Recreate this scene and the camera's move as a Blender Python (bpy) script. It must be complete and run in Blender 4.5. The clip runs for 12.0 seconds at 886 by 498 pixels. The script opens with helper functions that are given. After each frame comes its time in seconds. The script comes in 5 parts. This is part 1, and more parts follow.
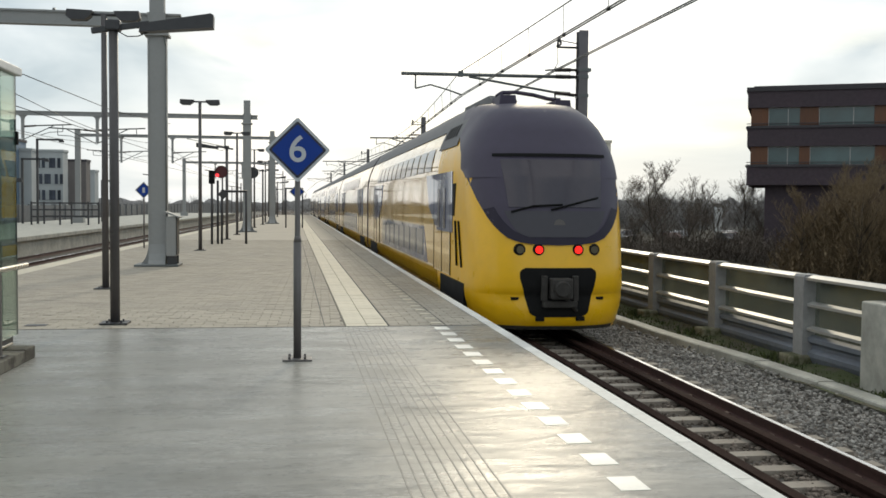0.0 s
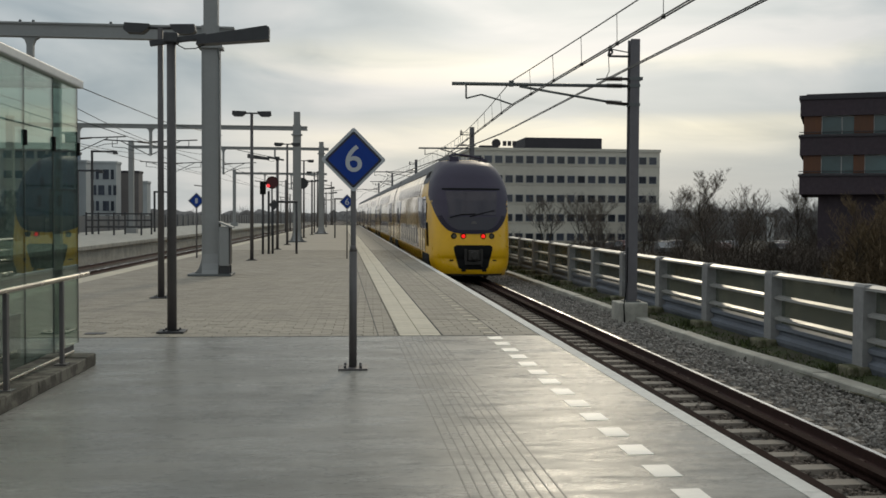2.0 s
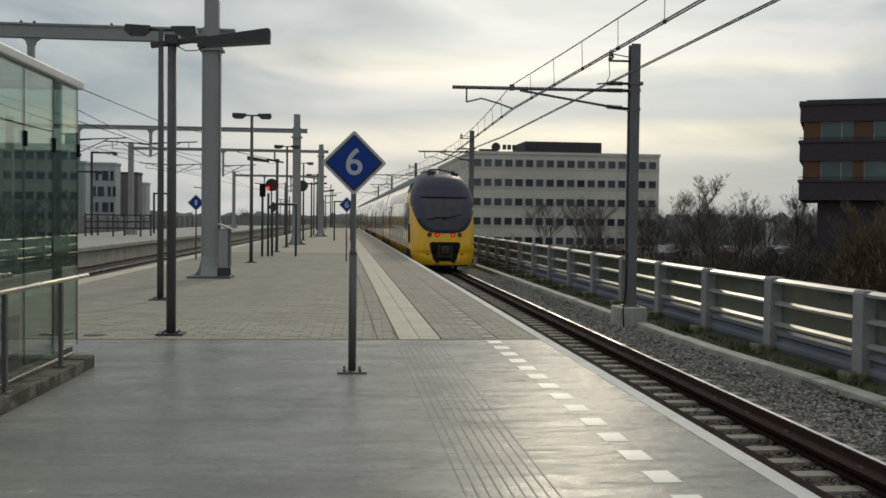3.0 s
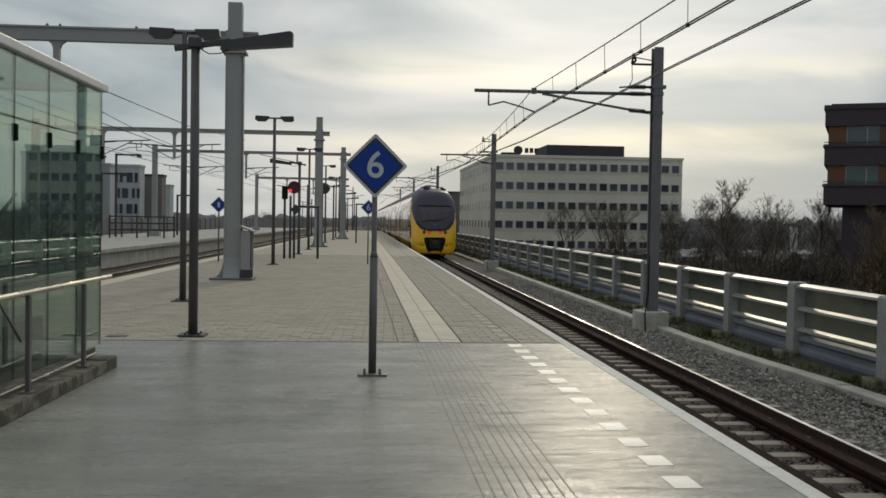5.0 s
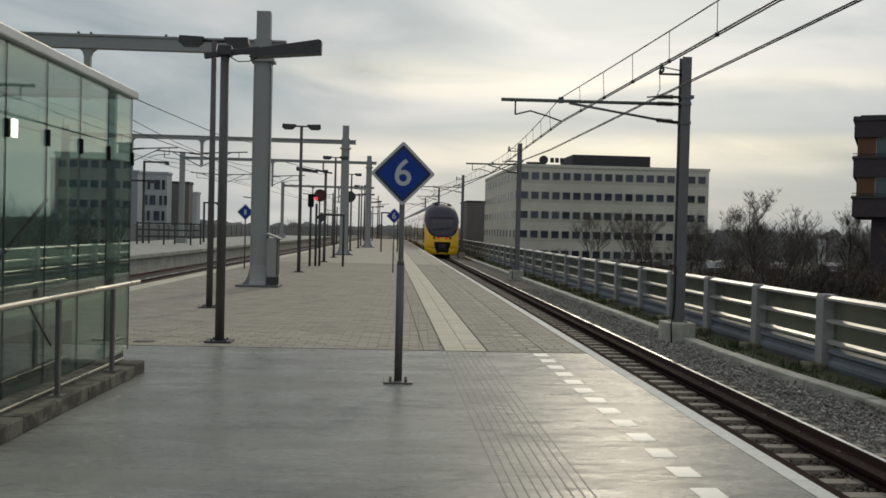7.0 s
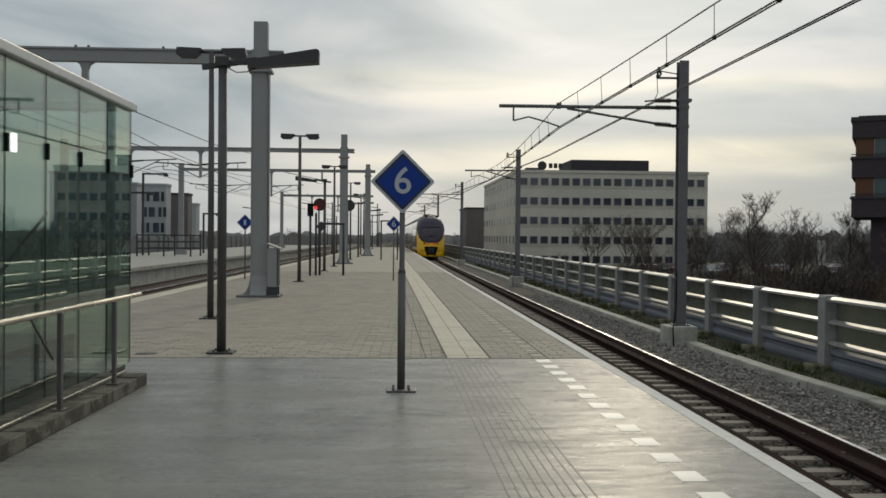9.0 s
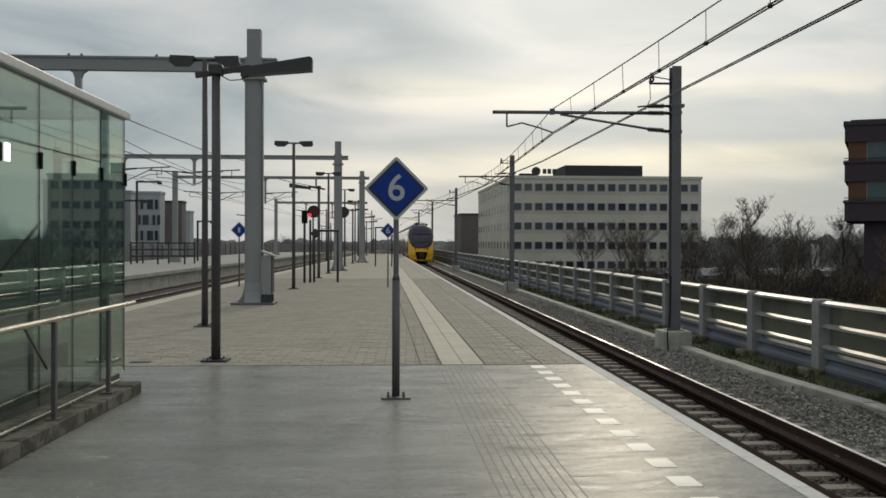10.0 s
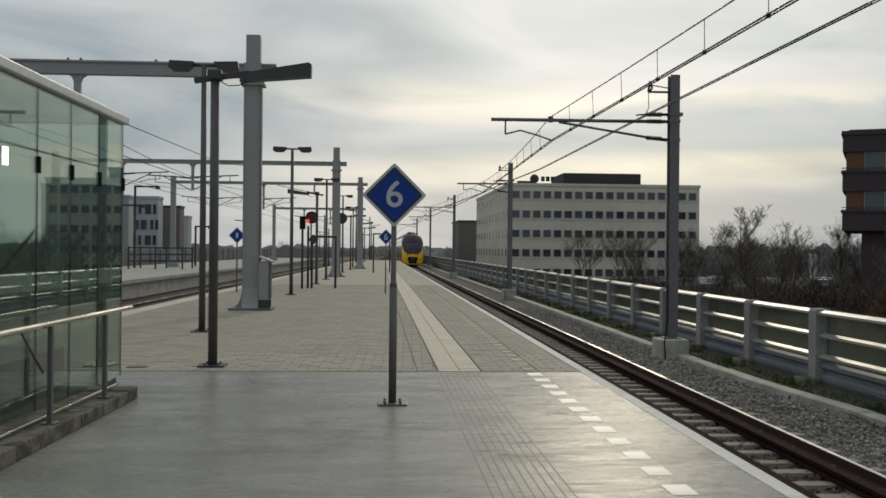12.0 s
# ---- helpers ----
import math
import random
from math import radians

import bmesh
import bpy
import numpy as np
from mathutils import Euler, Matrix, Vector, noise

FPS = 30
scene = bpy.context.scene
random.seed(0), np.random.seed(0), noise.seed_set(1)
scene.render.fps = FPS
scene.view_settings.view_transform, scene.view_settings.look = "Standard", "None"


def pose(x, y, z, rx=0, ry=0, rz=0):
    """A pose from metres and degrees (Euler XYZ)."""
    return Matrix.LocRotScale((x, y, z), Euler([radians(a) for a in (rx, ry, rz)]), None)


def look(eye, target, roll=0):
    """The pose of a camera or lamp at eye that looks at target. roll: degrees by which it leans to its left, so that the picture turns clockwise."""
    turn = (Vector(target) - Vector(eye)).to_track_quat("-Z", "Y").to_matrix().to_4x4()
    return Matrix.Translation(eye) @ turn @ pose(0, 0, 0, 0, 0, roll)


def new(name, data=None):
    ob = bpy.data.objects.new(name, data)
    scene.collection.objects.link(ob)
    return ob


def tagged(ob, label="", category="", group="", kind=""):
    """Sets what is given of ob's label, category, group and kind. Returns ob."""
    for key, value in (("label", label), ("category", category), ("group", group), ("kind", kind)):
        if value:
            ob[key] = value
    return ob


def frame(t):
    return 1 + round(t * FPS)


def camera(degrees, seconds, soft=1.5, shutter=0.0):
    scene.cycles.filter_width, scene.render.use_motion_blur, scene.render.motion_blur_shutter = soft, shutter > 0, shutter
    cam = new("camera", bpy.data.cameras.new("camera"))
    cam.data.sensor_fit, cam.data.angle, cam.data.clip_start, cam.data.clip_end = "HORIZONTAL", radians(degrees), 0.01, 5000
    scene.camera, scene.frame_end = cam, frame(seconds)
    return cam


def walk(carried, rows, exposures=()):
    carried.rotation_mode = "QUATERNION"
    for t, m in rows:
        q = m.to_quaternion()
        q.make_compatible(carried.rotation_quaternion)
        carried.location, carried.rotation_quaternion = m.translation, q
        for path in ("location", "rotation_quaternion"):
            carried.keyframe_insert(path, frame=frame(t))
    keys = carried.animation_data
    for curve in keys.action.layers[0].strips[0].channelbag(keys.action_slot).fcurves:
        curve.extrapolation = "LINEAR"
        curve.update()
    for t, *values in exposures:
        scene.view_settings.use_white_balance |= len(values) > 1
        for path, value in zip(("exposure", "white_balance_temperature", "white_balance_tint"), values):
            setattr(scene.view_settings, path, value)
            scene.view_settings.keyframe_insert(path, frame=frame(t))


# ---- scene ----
# Camera: held by hand at eye height, turning slowly with small sways
cam = camera(47.06, 12.0, soft=1.6)
WAY = [
    (0.0, 0.116, -0.043, 1.729, 87.481, -0.445, -8.454),
    (0.1, 0.110, -0.033, 1.730, 87.284, -0.327, -8.413),
    (0.2, 0.104, -0.022, 1.731, 87.182, -0.209, -8.483),
    (0.3, 0.099, -0.011, 1.732, 87.081, -0.091, -8.375),
    (0.4, 0.093, -0.001, 1.733, 87.088, 0.027, -8.162),
    (0.5, 0.087, 0.010, 1.734, 87.594, 0.145, -7.739),
    (0.6, 0.083, -0.000, 1.733, 88.055, 0.040, -7.361),
    (0.7, 0.079, -0.011, 1.731, 88.388, -0.065, -6.824),
    (0.8, 0.074, -0.021, 1.729, 88.403, -0.170, -6.557),
    (0.9, 0.070, -0.032, 1.728, 88.226, -0.275, -6.307),
    (1.0, 0.066, -0.042, 1.726, 88.082, -0.380, -6.231),
    (1.5, 0.045, -0.028, 1.721, 87.980, -0.579, -6.028),
    (2.0, 0.026, -0.017, 1.718, 88.041, -0.357, -5.816),
    (2.5, 0.015, -0.030, 1.722, 87.863, -0.556, -5.794),
    (3.0, 0.017, -0.004, 1.723, 88.226, -0.713, -5.855),
    (5.0, 0.028, -0.004, 1.724, 88.380, -0.972, -4.626),
    (5.5, 0.015, 0.004, 1.719, 89.001, -1.516, -4.223),
    (6.0, -0.005, 0.005, 1.722, 89.892, -1.872, -3.394),
    (6.5, -0.010, 0.006, 1.721, 89.222, -2.039, -3.050),
    (7.0, 0.002, 0.007, 1.712, 88.869, -1.414, -3.238),
    (9.0, -0.009, 0.020, 1.714, 89.274, -0.495, -3.259),
    (9.5, -0.005, 0.008, 1.717, 89.371, -0.208, -3.558),
    (10.0, -0.004, 0.005, 1.720, 89.621, -0.155, -3.572),
    (10.5, -0.001, 0.005, 1.715, 89.740, -0.244, -3.577),
    (11.0, 0.000, 0.003, 1.720, 89.704, -0.162, -3.716),
    (11.5, 0.004, 0.000, 1.726, 89.933, 0.183, -3.679),
    (12.0, 0.000, -0.000, 1.720, 90.004, -0.550, -3.687),
]
EXPOSURES = [(0.0, 0.74), (0.25, 0.61), (0.5, 0.40), (0.75, 0.26), (1.0, 0.17), (1.5, 0.07), (2.0, 0.03), (3.0, 0.0), (12.0, -0.05)]
walk(cam, [(t, pose(*r)) for t, *r in WAY], EXPOSURES)

# ---- light: high overcast, sun behind thin cloud ahead and to the right ----
SUN_AZ, SUN_EL = radians(13), radians(22.5)      # azimuth from +y towards +x
world = bpy.data.worlds.new("sky")
scene.world = world
world.use_nodes = True
wn, wl = world.node_tree.nodes, world.node_tree.links
wn.clear()


def wnode(kind, **values):
    n = wn.new(kind)
    for k, v in values.items():
        n.inputs[k].default_value = v
    return n


w_out = wn.new("ShaderNodeOutputWorld")
w_bg = wn.new("ShaderNodeBackground")
sky = wn.new("ShaderNodeTexSky")
sky.sky_type, sky.sun_disc = "NISHITA", False
sky.sun_elevation, sky.sun_rotation = SUN_EL, SUN_AZ
sky.air_density, sky.dust_density, sky.ozone_density = 1.0, 2.0, 1.2
sky_gain = wnode("ShaderNodeVectorMath")
sky_gain.operation = "SCALE"
sky_gain.inputs["Scale"].default_value = 0.06
wl.new(sky.outputs[0], sky_gain.inputs[0])
w_tc = wn.new("ShaderNodeTexCoord")
w_map = wn.new("ShaderNodeMapping")
w_map.inputs["Scale"].default_value = (1.6, 1.6, 7.0)
w_map.inputs["Rotation"].default_value = (0.10, 0.16, 0.4)
wl.new(w_tc.outputs["Generated"], w_map.inputs[0])
w_noise = wnode("ShaderNodeTexNoise", Scale=1.5, Detail=5.0, Roughness=0.48, Distortion=0.7)
wl.new(w_map.outputs[0], w_noise.inputs["Vector"])
w_ramp = wn.new("ShaderNodeValToRGB")
for i, (p, c) in enumerate([(0.37, (0.45, 0.545, 0.60)), (0.50, (0.66, 0.735, 0.765)), (0.62, (0.91, 0.93, 0.93))]):
    el = w_ramp.color_ramp.elements[i] if i < 2 else w_ramp.color_ramp.elements.new(p)
    el.position, el.color = p, (*c, 1)
wl.new(w_noise.outputs["Fac"], w_ramp.inputs[0])
# the veiled sun brightens and warms the cloud round it
sun_way = Vector((math.sin(SUN_AZ) * math.cos(SUN_EL), math.cos(SUN_AZ) * math.cos(SUN_EL), math.sin(SUN_EL)))
w_glow = wn.new("ShaderNodeMapRange")
w_glow.interpolation_type = "SMOOTHSTEP"
w_glow.inputs["From Min"].default_value, w_glow.inputs["From Max"].default_value = 0.925, 1.0

w_warm = wn.new("ShaderNodeMix")
w_warm.data_type = "RGBA"
w_warm.blend_type = "ADD"
w_warm.inputs["B"].default_value = (0.36, 0.345, 0.30, 1)
wl.new(w_glow.outputs[0], w_warm.inputs["Factor"])
w_dot = wn.new("ShaderNodeVectorMath")
w_dot.operation = "DOT_PRODUCT"
w_dot.inputs[1].default_value = sun_way
wl.new(w_tc.outputs["Generated"], w_dot.inputs[0])
w_fine = wnode("ShaderNodeTexNoise", Scale=3.4, Detail=6.0, Roughness=0.55, Distortion=0.9)
wl.new(w_map.outputs[0], w_fine.inputs["Vector"])
w_streak = wn.new("ShaderNodeMix")
w_streak.data_type, w_streak.blend_type = "RGBA", "SOFT_LIGHT"
w_streak.inputs["Factor"].default_value = 0.35
wl.new(w_ramp.outputs[0], w_streak.inputs["A"])
wl.new(w_fine.outputs["Fac"], w_streak.inputs["B"])
# clearer, warmer air low down on the sun's side
w_sep = wn.new("ShaderNodeSeparateXYZ")
wl.new(w_tc.outputs["Generated"], w_sep.inputs[0])
w_wavy = wn.new("ShaderNodeMath")
w_wavy.operation = "MULTIPLY_ADD"
w_wavy.inputs[1].default_value = 0.09
wl.new(w_noise.outputs["Fac"], w_wavy.inputs[0])
wl.new(w_sep.outputs["Z"], w_wavy.inputs[2])
w_low = wn.new("ShaderNodeValToRGB")
w_low.color_ramp.interpolation = "EASE"
for i, (p, v) in enumerate([(0.085, 0.1), (0.125, 1.0), (0.145, 0.0), (0.175, 0.0), (0.195, 0.6), (0.22, 0.0)]):
    el = w_low.color_ramp.elements[i] if i < 2 else w_low.color_ramp.elements.new(p)
    el.position, el.color = p, (v, v, v, 1)
wl.new(w_wavy.outputs[0], w_low.inputs[0])
w_side = wn.new("ShaderNodeMapRange")
w_side.interpolation_type = "SMOOTHSTEP"
for k, v in (("From Min", 0.87), ("From Max", 0.965)):
    w_side.inputs[k].default_value = v
wl.new(w_dot.outputs["Value"], w_side.inputs["Value"])
w_lowside = wn.new("ShaderNodeMath")
w_lowside.operation = "MULTIPLY"
wl.new(w_low.outputs[0], w_lowside.inputs[0])
wl.new(w_side.outputs[0], w_lowside.inputs[1])
w_cut = wn.new("ShaderNodeMath")
w_cut.operation = "MULTIPLY"
wl.new(w_lowside.outputs[0], w_cut.inputs[0])
wl.new(w_fine.outputs["Fac"], w_cut.inputs[1])
w_gap = wn.new("ShaderNodeMix")
w_gap.data_type, w_gap.blend_type = "RGBA", "ADD"
w_gap.inputs["B"].default_value = (0.95, 0.74, 0.33, 1)
wl.new(w_cut.outputs[0], w_gap.inputs["Factor"])
wl.new(w_streak.outputs["Result"], w_gap.inputs["A"])
wl.new(w_gap.outputs["Result"], w_warm.inputs["A"])
wl.new(w_dot.outputs["Value"], w_glow.inputs["Value"])
w_mix = wn.new("ShaderNodeMix")
w_mix.data_type = "RGBA"
w_mix.inputs["Factor"].default_value = 0.88
wl.new(sky_gain.outputs[0], w_mix.inputs["A"])
wl.new(w_warm.outputs["Result"], w_mix.inputs["B"])
wl.new(w_mix.outputs["Result"], w_bg.inputs["Color"])
w_bg.inputs["Strength"].default_value = 0.72
wl.new(w_bg.outputs[0], w_out.inputs[0])

sun = new("sun", bpy.data.lights.new("sun", "SUN"))
sun.data.energy, sun.data.angle, sun.data.color = 0.62, radians(6), (1.0, 0.88, 0.67)
sun.matrix_world = look((0, 0, 60), Vector((0, 0, 60)) - sun_way)


# ---- materials ----
def mat(name, colour, rough=0.7, metal=0.0, grain=0.12, scale=8.0, stain=0.15, stain_scale=0.6, bump=0.15, bump_scale=40.0,
        stretch=(1, 1, 1), island=0.0, objvar=0.0, coat=0.0, spec=0.5, rough_var=0.1, tint=None):
    m = bpy.data.materials.new(name)
    m.use_nodes = True
    nt = m.node_tree
    n, l = nt.nodes, nt.links
    b = n["Principled BSDF"]
    tc = n.new("ShaderNodeTexCoord")
    mp = n.new("ShaderNodeMapping")
    mp.inputs["Scale"].default_value = stretch
    l.new(tc.outputs["Object"], mp.inputs[0])
    fine = n.new("ShaderNodeTexNoise")
    fine.inputs["Scale"].default_value, fine.inputs["Detail"].default_value = scale, 8
    fine.inputs["Roughness"].default_value = 0.62
    big = n.new("ShaderNodeTexNoise")
    big.inputs["Scale"].default_value, big.inputs["Detail"].default_value = stain_scale, 7
    big.inputs["Roughness"].default_value, big.inputs["Distortion"].default_value = 0.58, 0.35
    rel = n.new("ShaderNodeTexNoise")
    rel.inputs["Scale"].default_value, rel.inputs["Detail"].default_value = bump_scale, 4
    for t in (fine, big, rel):
        l.new(mp.outputs[0], t.inputs["Vector"])

    def swing(src, amount):
        r = n.new("ShaderNodeMapRange")
        r.inputs["From Min"].default_value, r.inputs["From Max"].default_value = 0.3, 0.7
        r.inputs["To Min"].default_value, r.inputs["To Max"].default_value = 1 - amount, 1 + amount
        l.new(src, r.inputs["Value"])
        return r.outputs[0]

    def times(a, bb):
        q = n.new("ShaderNodeMath")
        q.operation = "MULTIPLY"
        l.new(a, q.inputs[0])
        l.new(bb, q.inputs[1])
        return q.outputs[0]

    f = times(swing(fine.outputs["Fac"], grain), swing(big.outputs["Fac"], stain))
    for use, node, sock in ((island, "ShaderNodeNewGeometry", "Random Per Island"), (objvar, "ShaderNodeObjectInfo", "Random")):
        if use:
            g = n.new(node)
            r = n.new("ShaderNodeMapRange")
            r.inputs["To Min"].default_value, r.inputs["To Max"].default_value = 1 - use, 1 + use
            l.new(g.outputs[sock], r.inputs["Value"])
            f = times(f, r.outputs[0])
    sc = n.new("ShaderNodeVectorMath")
    sc.operation = "SCALE"
    sc.inputs[0].default_value = colour
    l.new(f, sc.inputs["Scale"])
    out = sc.outputs[0]
    if tint:
        mx = n.new("ShaderNodeMix")
        mx.data_type = "RGBA"
        st = n.new("ShaderNodeMapRange")
        st.inputs["From Min"].default_value, st.inputs["From Max"].default_value = 0.46, 0.56
        st.inputs["To Max"].default_value = 0.9
        l.new(big.outputs["Fac"], st.inputs["Value"])
        l.new(st.outputs[0], mx.inputs["Factor"])
        l.new(out, mx.inputs["A"])
        mx.inputs["B"].default_value = (*tint, 1)
        out = mx.outputs["Result"]
    l.new(out, b.inputs["Base Color"])
    rr = n.new("ShaderNodeMapRange")
    rr.inputs["From Min"].default_value, rr.inputs["From Max"].default_value = 0.3, 0.7
    rr.inputs["To Min"].default_value, rr.inputs["To Max"].default_value = max(0.02, rough - rough_var), min(1, rough + rough_var)
    l.new(big.outputs["Fac"], rr.inputs["Value"])
    l.new(rr.outputs[0], b.inputs["Roughness"])
    b.inputs["Metallic"].default_value = metal
    b.inputs["Coat Weight"].default_value = min(1.0, coat)
    b.inputs["Coat IOR"].default_value = 1.62 if coat > 1 else 1.5
    b.inputs["Specular IOR Level"].default_value = spec
    if bump:
        bp = n.new("ShaderNodeBump")
        bp.inputs["Strength"].default_value, bp.inputs["Distance"].default_value = bump, 0.02
        l.new(rel.outputs["Fac"], bp.inputs["Height"])
        l.new(bp.outputs[0], b.inputs["Normal"])
    return m


def glass(name, colour=(0.8, 0.92, 0.88), alpha=0.3, rough=0.02, sheen=0.35, dust=(0.35, 0.42, 0.40)):
    """A thin pane: clear and tinted, with a mirror's sheen at a slant."""
    m = bpy.data.materials.new(name)
    m.use_nodes = True
    n, l = m.node_tree.nodes, m.node_tree.links
    n.clear()
    out = n.new("ShaderNodeOutputMaterial")
    tr = n.new("ShaderNodeBsdfTransparent")
    tr.inputs[0].default_value = (*colour, 1)
    gl = n.new("ShaderNodeBsdfGlossy")
    gl.inputs["Roughness"].default_value = rough
    gl.inputs["Color"].default_value = (0.9, 0.97, 0.95, 1)
    lw = n.new("ShaderNodeLayerWeight")
    lw.inputs["Blend"].default_value = 0.5
    pw = n.new("ShaderNodeMath")
    pw.operation = "POWER"
    pw.inputs[1].default_value = 4.0
    l.new(lw.outputs["Facing"], pw.inputs[0])
    fr = n.new("ShaderNodeMapRange")
    fr.inputs["To Min"].default_value, fr.inputs["To Max"].default_value = 0.03, sheen
    l.new(pw.outputs[0], fr.inputs["Value"])
    dirt = n.new("ShaderNodeBsdfDiffuse")
    dirt.inputs[0].default_value = (*dust, 1)
    tc = n.new("ShaderNodeTexCoord")
    ns = n.new("ShaderNodeTexNoise")
    ns.inputs["Scale"].default_value, ns.inputs["Detail"].default_value = 1.5, 6
    l.new(tc.outputs["Object"], ns.inputs["Vector"])
    mr = n.new("ShaderNodeMapRange")
    mr.inputs["To Max"].default_value = alpha
    l.new(ns.outputs["Fac"], mr.inputs["Value"])
    m1, m2 = n.new("ShaderNodeMixShader"), n.new("ShaderNodeMixShader")
    l.new(mr.outputs[0], m1.inputs[0])
    l.new(tr.outputs[0], m1.inputs[1])
    l.new(dirt.outputs[0], m1.inputs[2])
    l.new(fr.outputs[0], m2.inputs[0])
    l.new(m1.outputs[0], m2.inputs[1])
    l.new(gl.outputs[0], m2.inputs[2])
    l.new(m2.outputs[0], out.inputs[0])
    return m


def lamp_mat(name, colour, strength):
    m = bpy.data.materials.new(name)
    m.use_nodes = True
    b = m.node_tree.nodes["Principled BSDF"]
    b.inputs["Base Color"].default_value = (*colour, 1)
    b.inputs["Emission Color"].default_value = (*colour, 1)
    b.inputs["Emission Strength"].default_value = strength
    b.inputs["Roughness"].default_value = 0.3
    return m


def slab_mat():
    """Worn power-floated concrete: mottled polish, cross-wise float marks, small dark spots."""
    m = bpy.data.materials.new("slab concrete")
    m.use_nodes = True
    n, l = m.node_tree.nodes, m.node_tree.links
    b = n["Principled BSDF"]
    tc = n.new("ShaderNodeTexCoord")

    def noise_of(scale, detail, rough, stretch, lo, hi, twist=0.0):
        mp = n.new("ShaderNodeMapping")
        mp.inputs["Scale"].default_value = stretch
        l.new(tc.outputs["Object"], mp.inputs[0])
        t = n.new("ShaderNodeTexNoise")
        for k, v in (("Scale", scale), ("Detail", detail), ("Roughness", rough), ("Distortion", twist)):
            t.inputs[k].default_value = v
        l.new(mp.outputs[0], t.inputs["Vector"])
        r = n.new("ShaderNodeMapRange")
        for k, v in (("From Min", 0.3), ("From Max", 0.7), ("To Min", lo), ("To Max", hi)):
            r.inputs[k].default_value = v
        l.new(t.outputs["Fac"], r.inputs["Value"])
        return r.outputs[0]

    def join(op, p, q):
        x = n.new("ShaderNodeMath")
        x.operation = op
        l.new(p, x.inputs[0])
        l.new(q, x.inputs[1])
        return x.outputs[0]

    speckle = noise_of(14, 9, 0.78, (0.7, 1.3, 1), 0.80, 1.20)
    patchy = noise_of(0.9, 7, 0.6, (0.7, 1, 1), 0.80, 1.20, 0.4)
    bands = noise_of(2.2, 6, 0.65, (0.14, 1.6, 1), 0.89, 1.11)
    spots = n.new("ShaderNodeTexVoronoi")
    spots.inputs["Scale"].default_value = 1.3
    l.new(tc.outputs["Object"], spots.inputs["Vector"])
    spot = n.new("ShaderNodeMapRange")
    for k, v in (("From Min", 0.03), ("From Max", 0.06), ("To Min", 0.72), ("To Max", 1.0)):
        spot.inputs[k].default_value = v
    l.new(spots.outputs["Distance"], spot.inputs["Value"])
    tone = join("MULTIPLY", join("MULTIPLY", speckle, patchy), join("MULTIPLY", bands, spot.outputs[0]))
    sc = n.new("ShaderNodeVectorMath")
    sc.operation = "SCALE"
    sc.inputs[0].default_value = (0.288, 0.276, 0.25)
    l.new(tone, sc.inputs["Scale"])
    l.new(sc.outputs[0], b.inputs["Base Color"])
    polish = join("ADD", noise_of(7, 9, 0.75, (0.7, 1.3, 1), 0.04, 0.28, 0.3), noise_of(1.5, 5, 0.6, (0.35, 1.3, 1), 0.05, 0.23))
    l.new(polish, b.inputs["Roughness"])
    # polish worn off in streaks and blotches
    l.new(noise_of(3.2, 9, 0.78, (0.40, 1.6, 1), -0.015, 0.11, 0.6), b.inputs["Specular IOR Level"])
    bp = n.new("ShaderNodeBump")
    bp.inputs["Strength"].default_value, bp.inputs["Distance"].default_value = 0.10, 0.01
    l.new(noise_of(55, 4, 0.7, (1, 1, 1), 0, 1), bp.inputs["Height"])
    l.new(bp.outputs[0], b.inputs["Normal"])
    return m


CONCRETE = slab_mat()
PAVER = mat("paver", (0.395, 0.35, 0.284), 0.8, grain=0.12, scale=18, stain=0.10, stain_scale=0.5, island=0.10, objvar=0.10, bump=0.2, spec=0.3)
JOINT = mat("sand joint", (0.17, 0.155, 0.135), 0.95, scale=20, bump=0.3, spec=0.2)
PALE_PAVER = mat("pale guide tile", (0.60, 0.54, 0.42), 0.75, grain=0.08, scale=14, stain=0.1, objvar=0.05, island=0.05, bump=0.1)
WHITE_PAINT = mat("white marking", (0.78, 0.755, 0.69), 0.5, grain=0.06, scale=20, stain=0.10, stain_scale=2.0, objvar=0.08, bump=0.05)
GROOVE = mat("dark groove", (0.085, 0.085, 0.08), 0.8, grain=0.2)
PALE_CONC = mat("pale concrete", (0.40, 0.385, 0.335), 0.8, grain=0.15, scale=7, stain=0.25, stain_scale=1.3, bump=0.2, objvar=0.06)
DARK_CONC = mat("weathered concrete", (0.20, 0.185, 0.155), 0.85, grain=0.25, scale=6, stain=0.4, stain_scale=3.4, bump=0.3, tint=(0.04, 0.035, 0.025))
GALV = mat("galvanised steel", (0.275, 0.28, 0.275), 0.6, 0.15, grain=0.04, scale=10, stain=0.07, stain_scale=0.7, bump=0.01, rough_var=0.08)
POLE_GREY = mat("grey painted steel", (0.125, 0.115, 0.112), 0.5, 0.25, grain=0.08, scale=9, stain=0.1, bump=0.03)
LAMP_GREY = mat("dark grey lamp post paint", (0.098, 0.09, 0.09), 0.5, 0.2, grain=0.1, scale=9, stain=0.15, bump=0.03)
DARK_STEEL = mat("dark painted steel", (0.045, 0.045, 0.048), 0.5, 0.2, grain=0.1, bump=0.03)
STAINLESS = mat("brushed stainless", (0.62, 0.58, 0.50), 0.28, 1.0, grain=0.05, scale=30, stain=0.06, bump=0.02)
RAIL_SIDE = mat("rusty rail", (0.06, 0.026, 0.02), 0.8, 0.1, grain=0.2, scale=20, stain=0.2, bump=0.15)
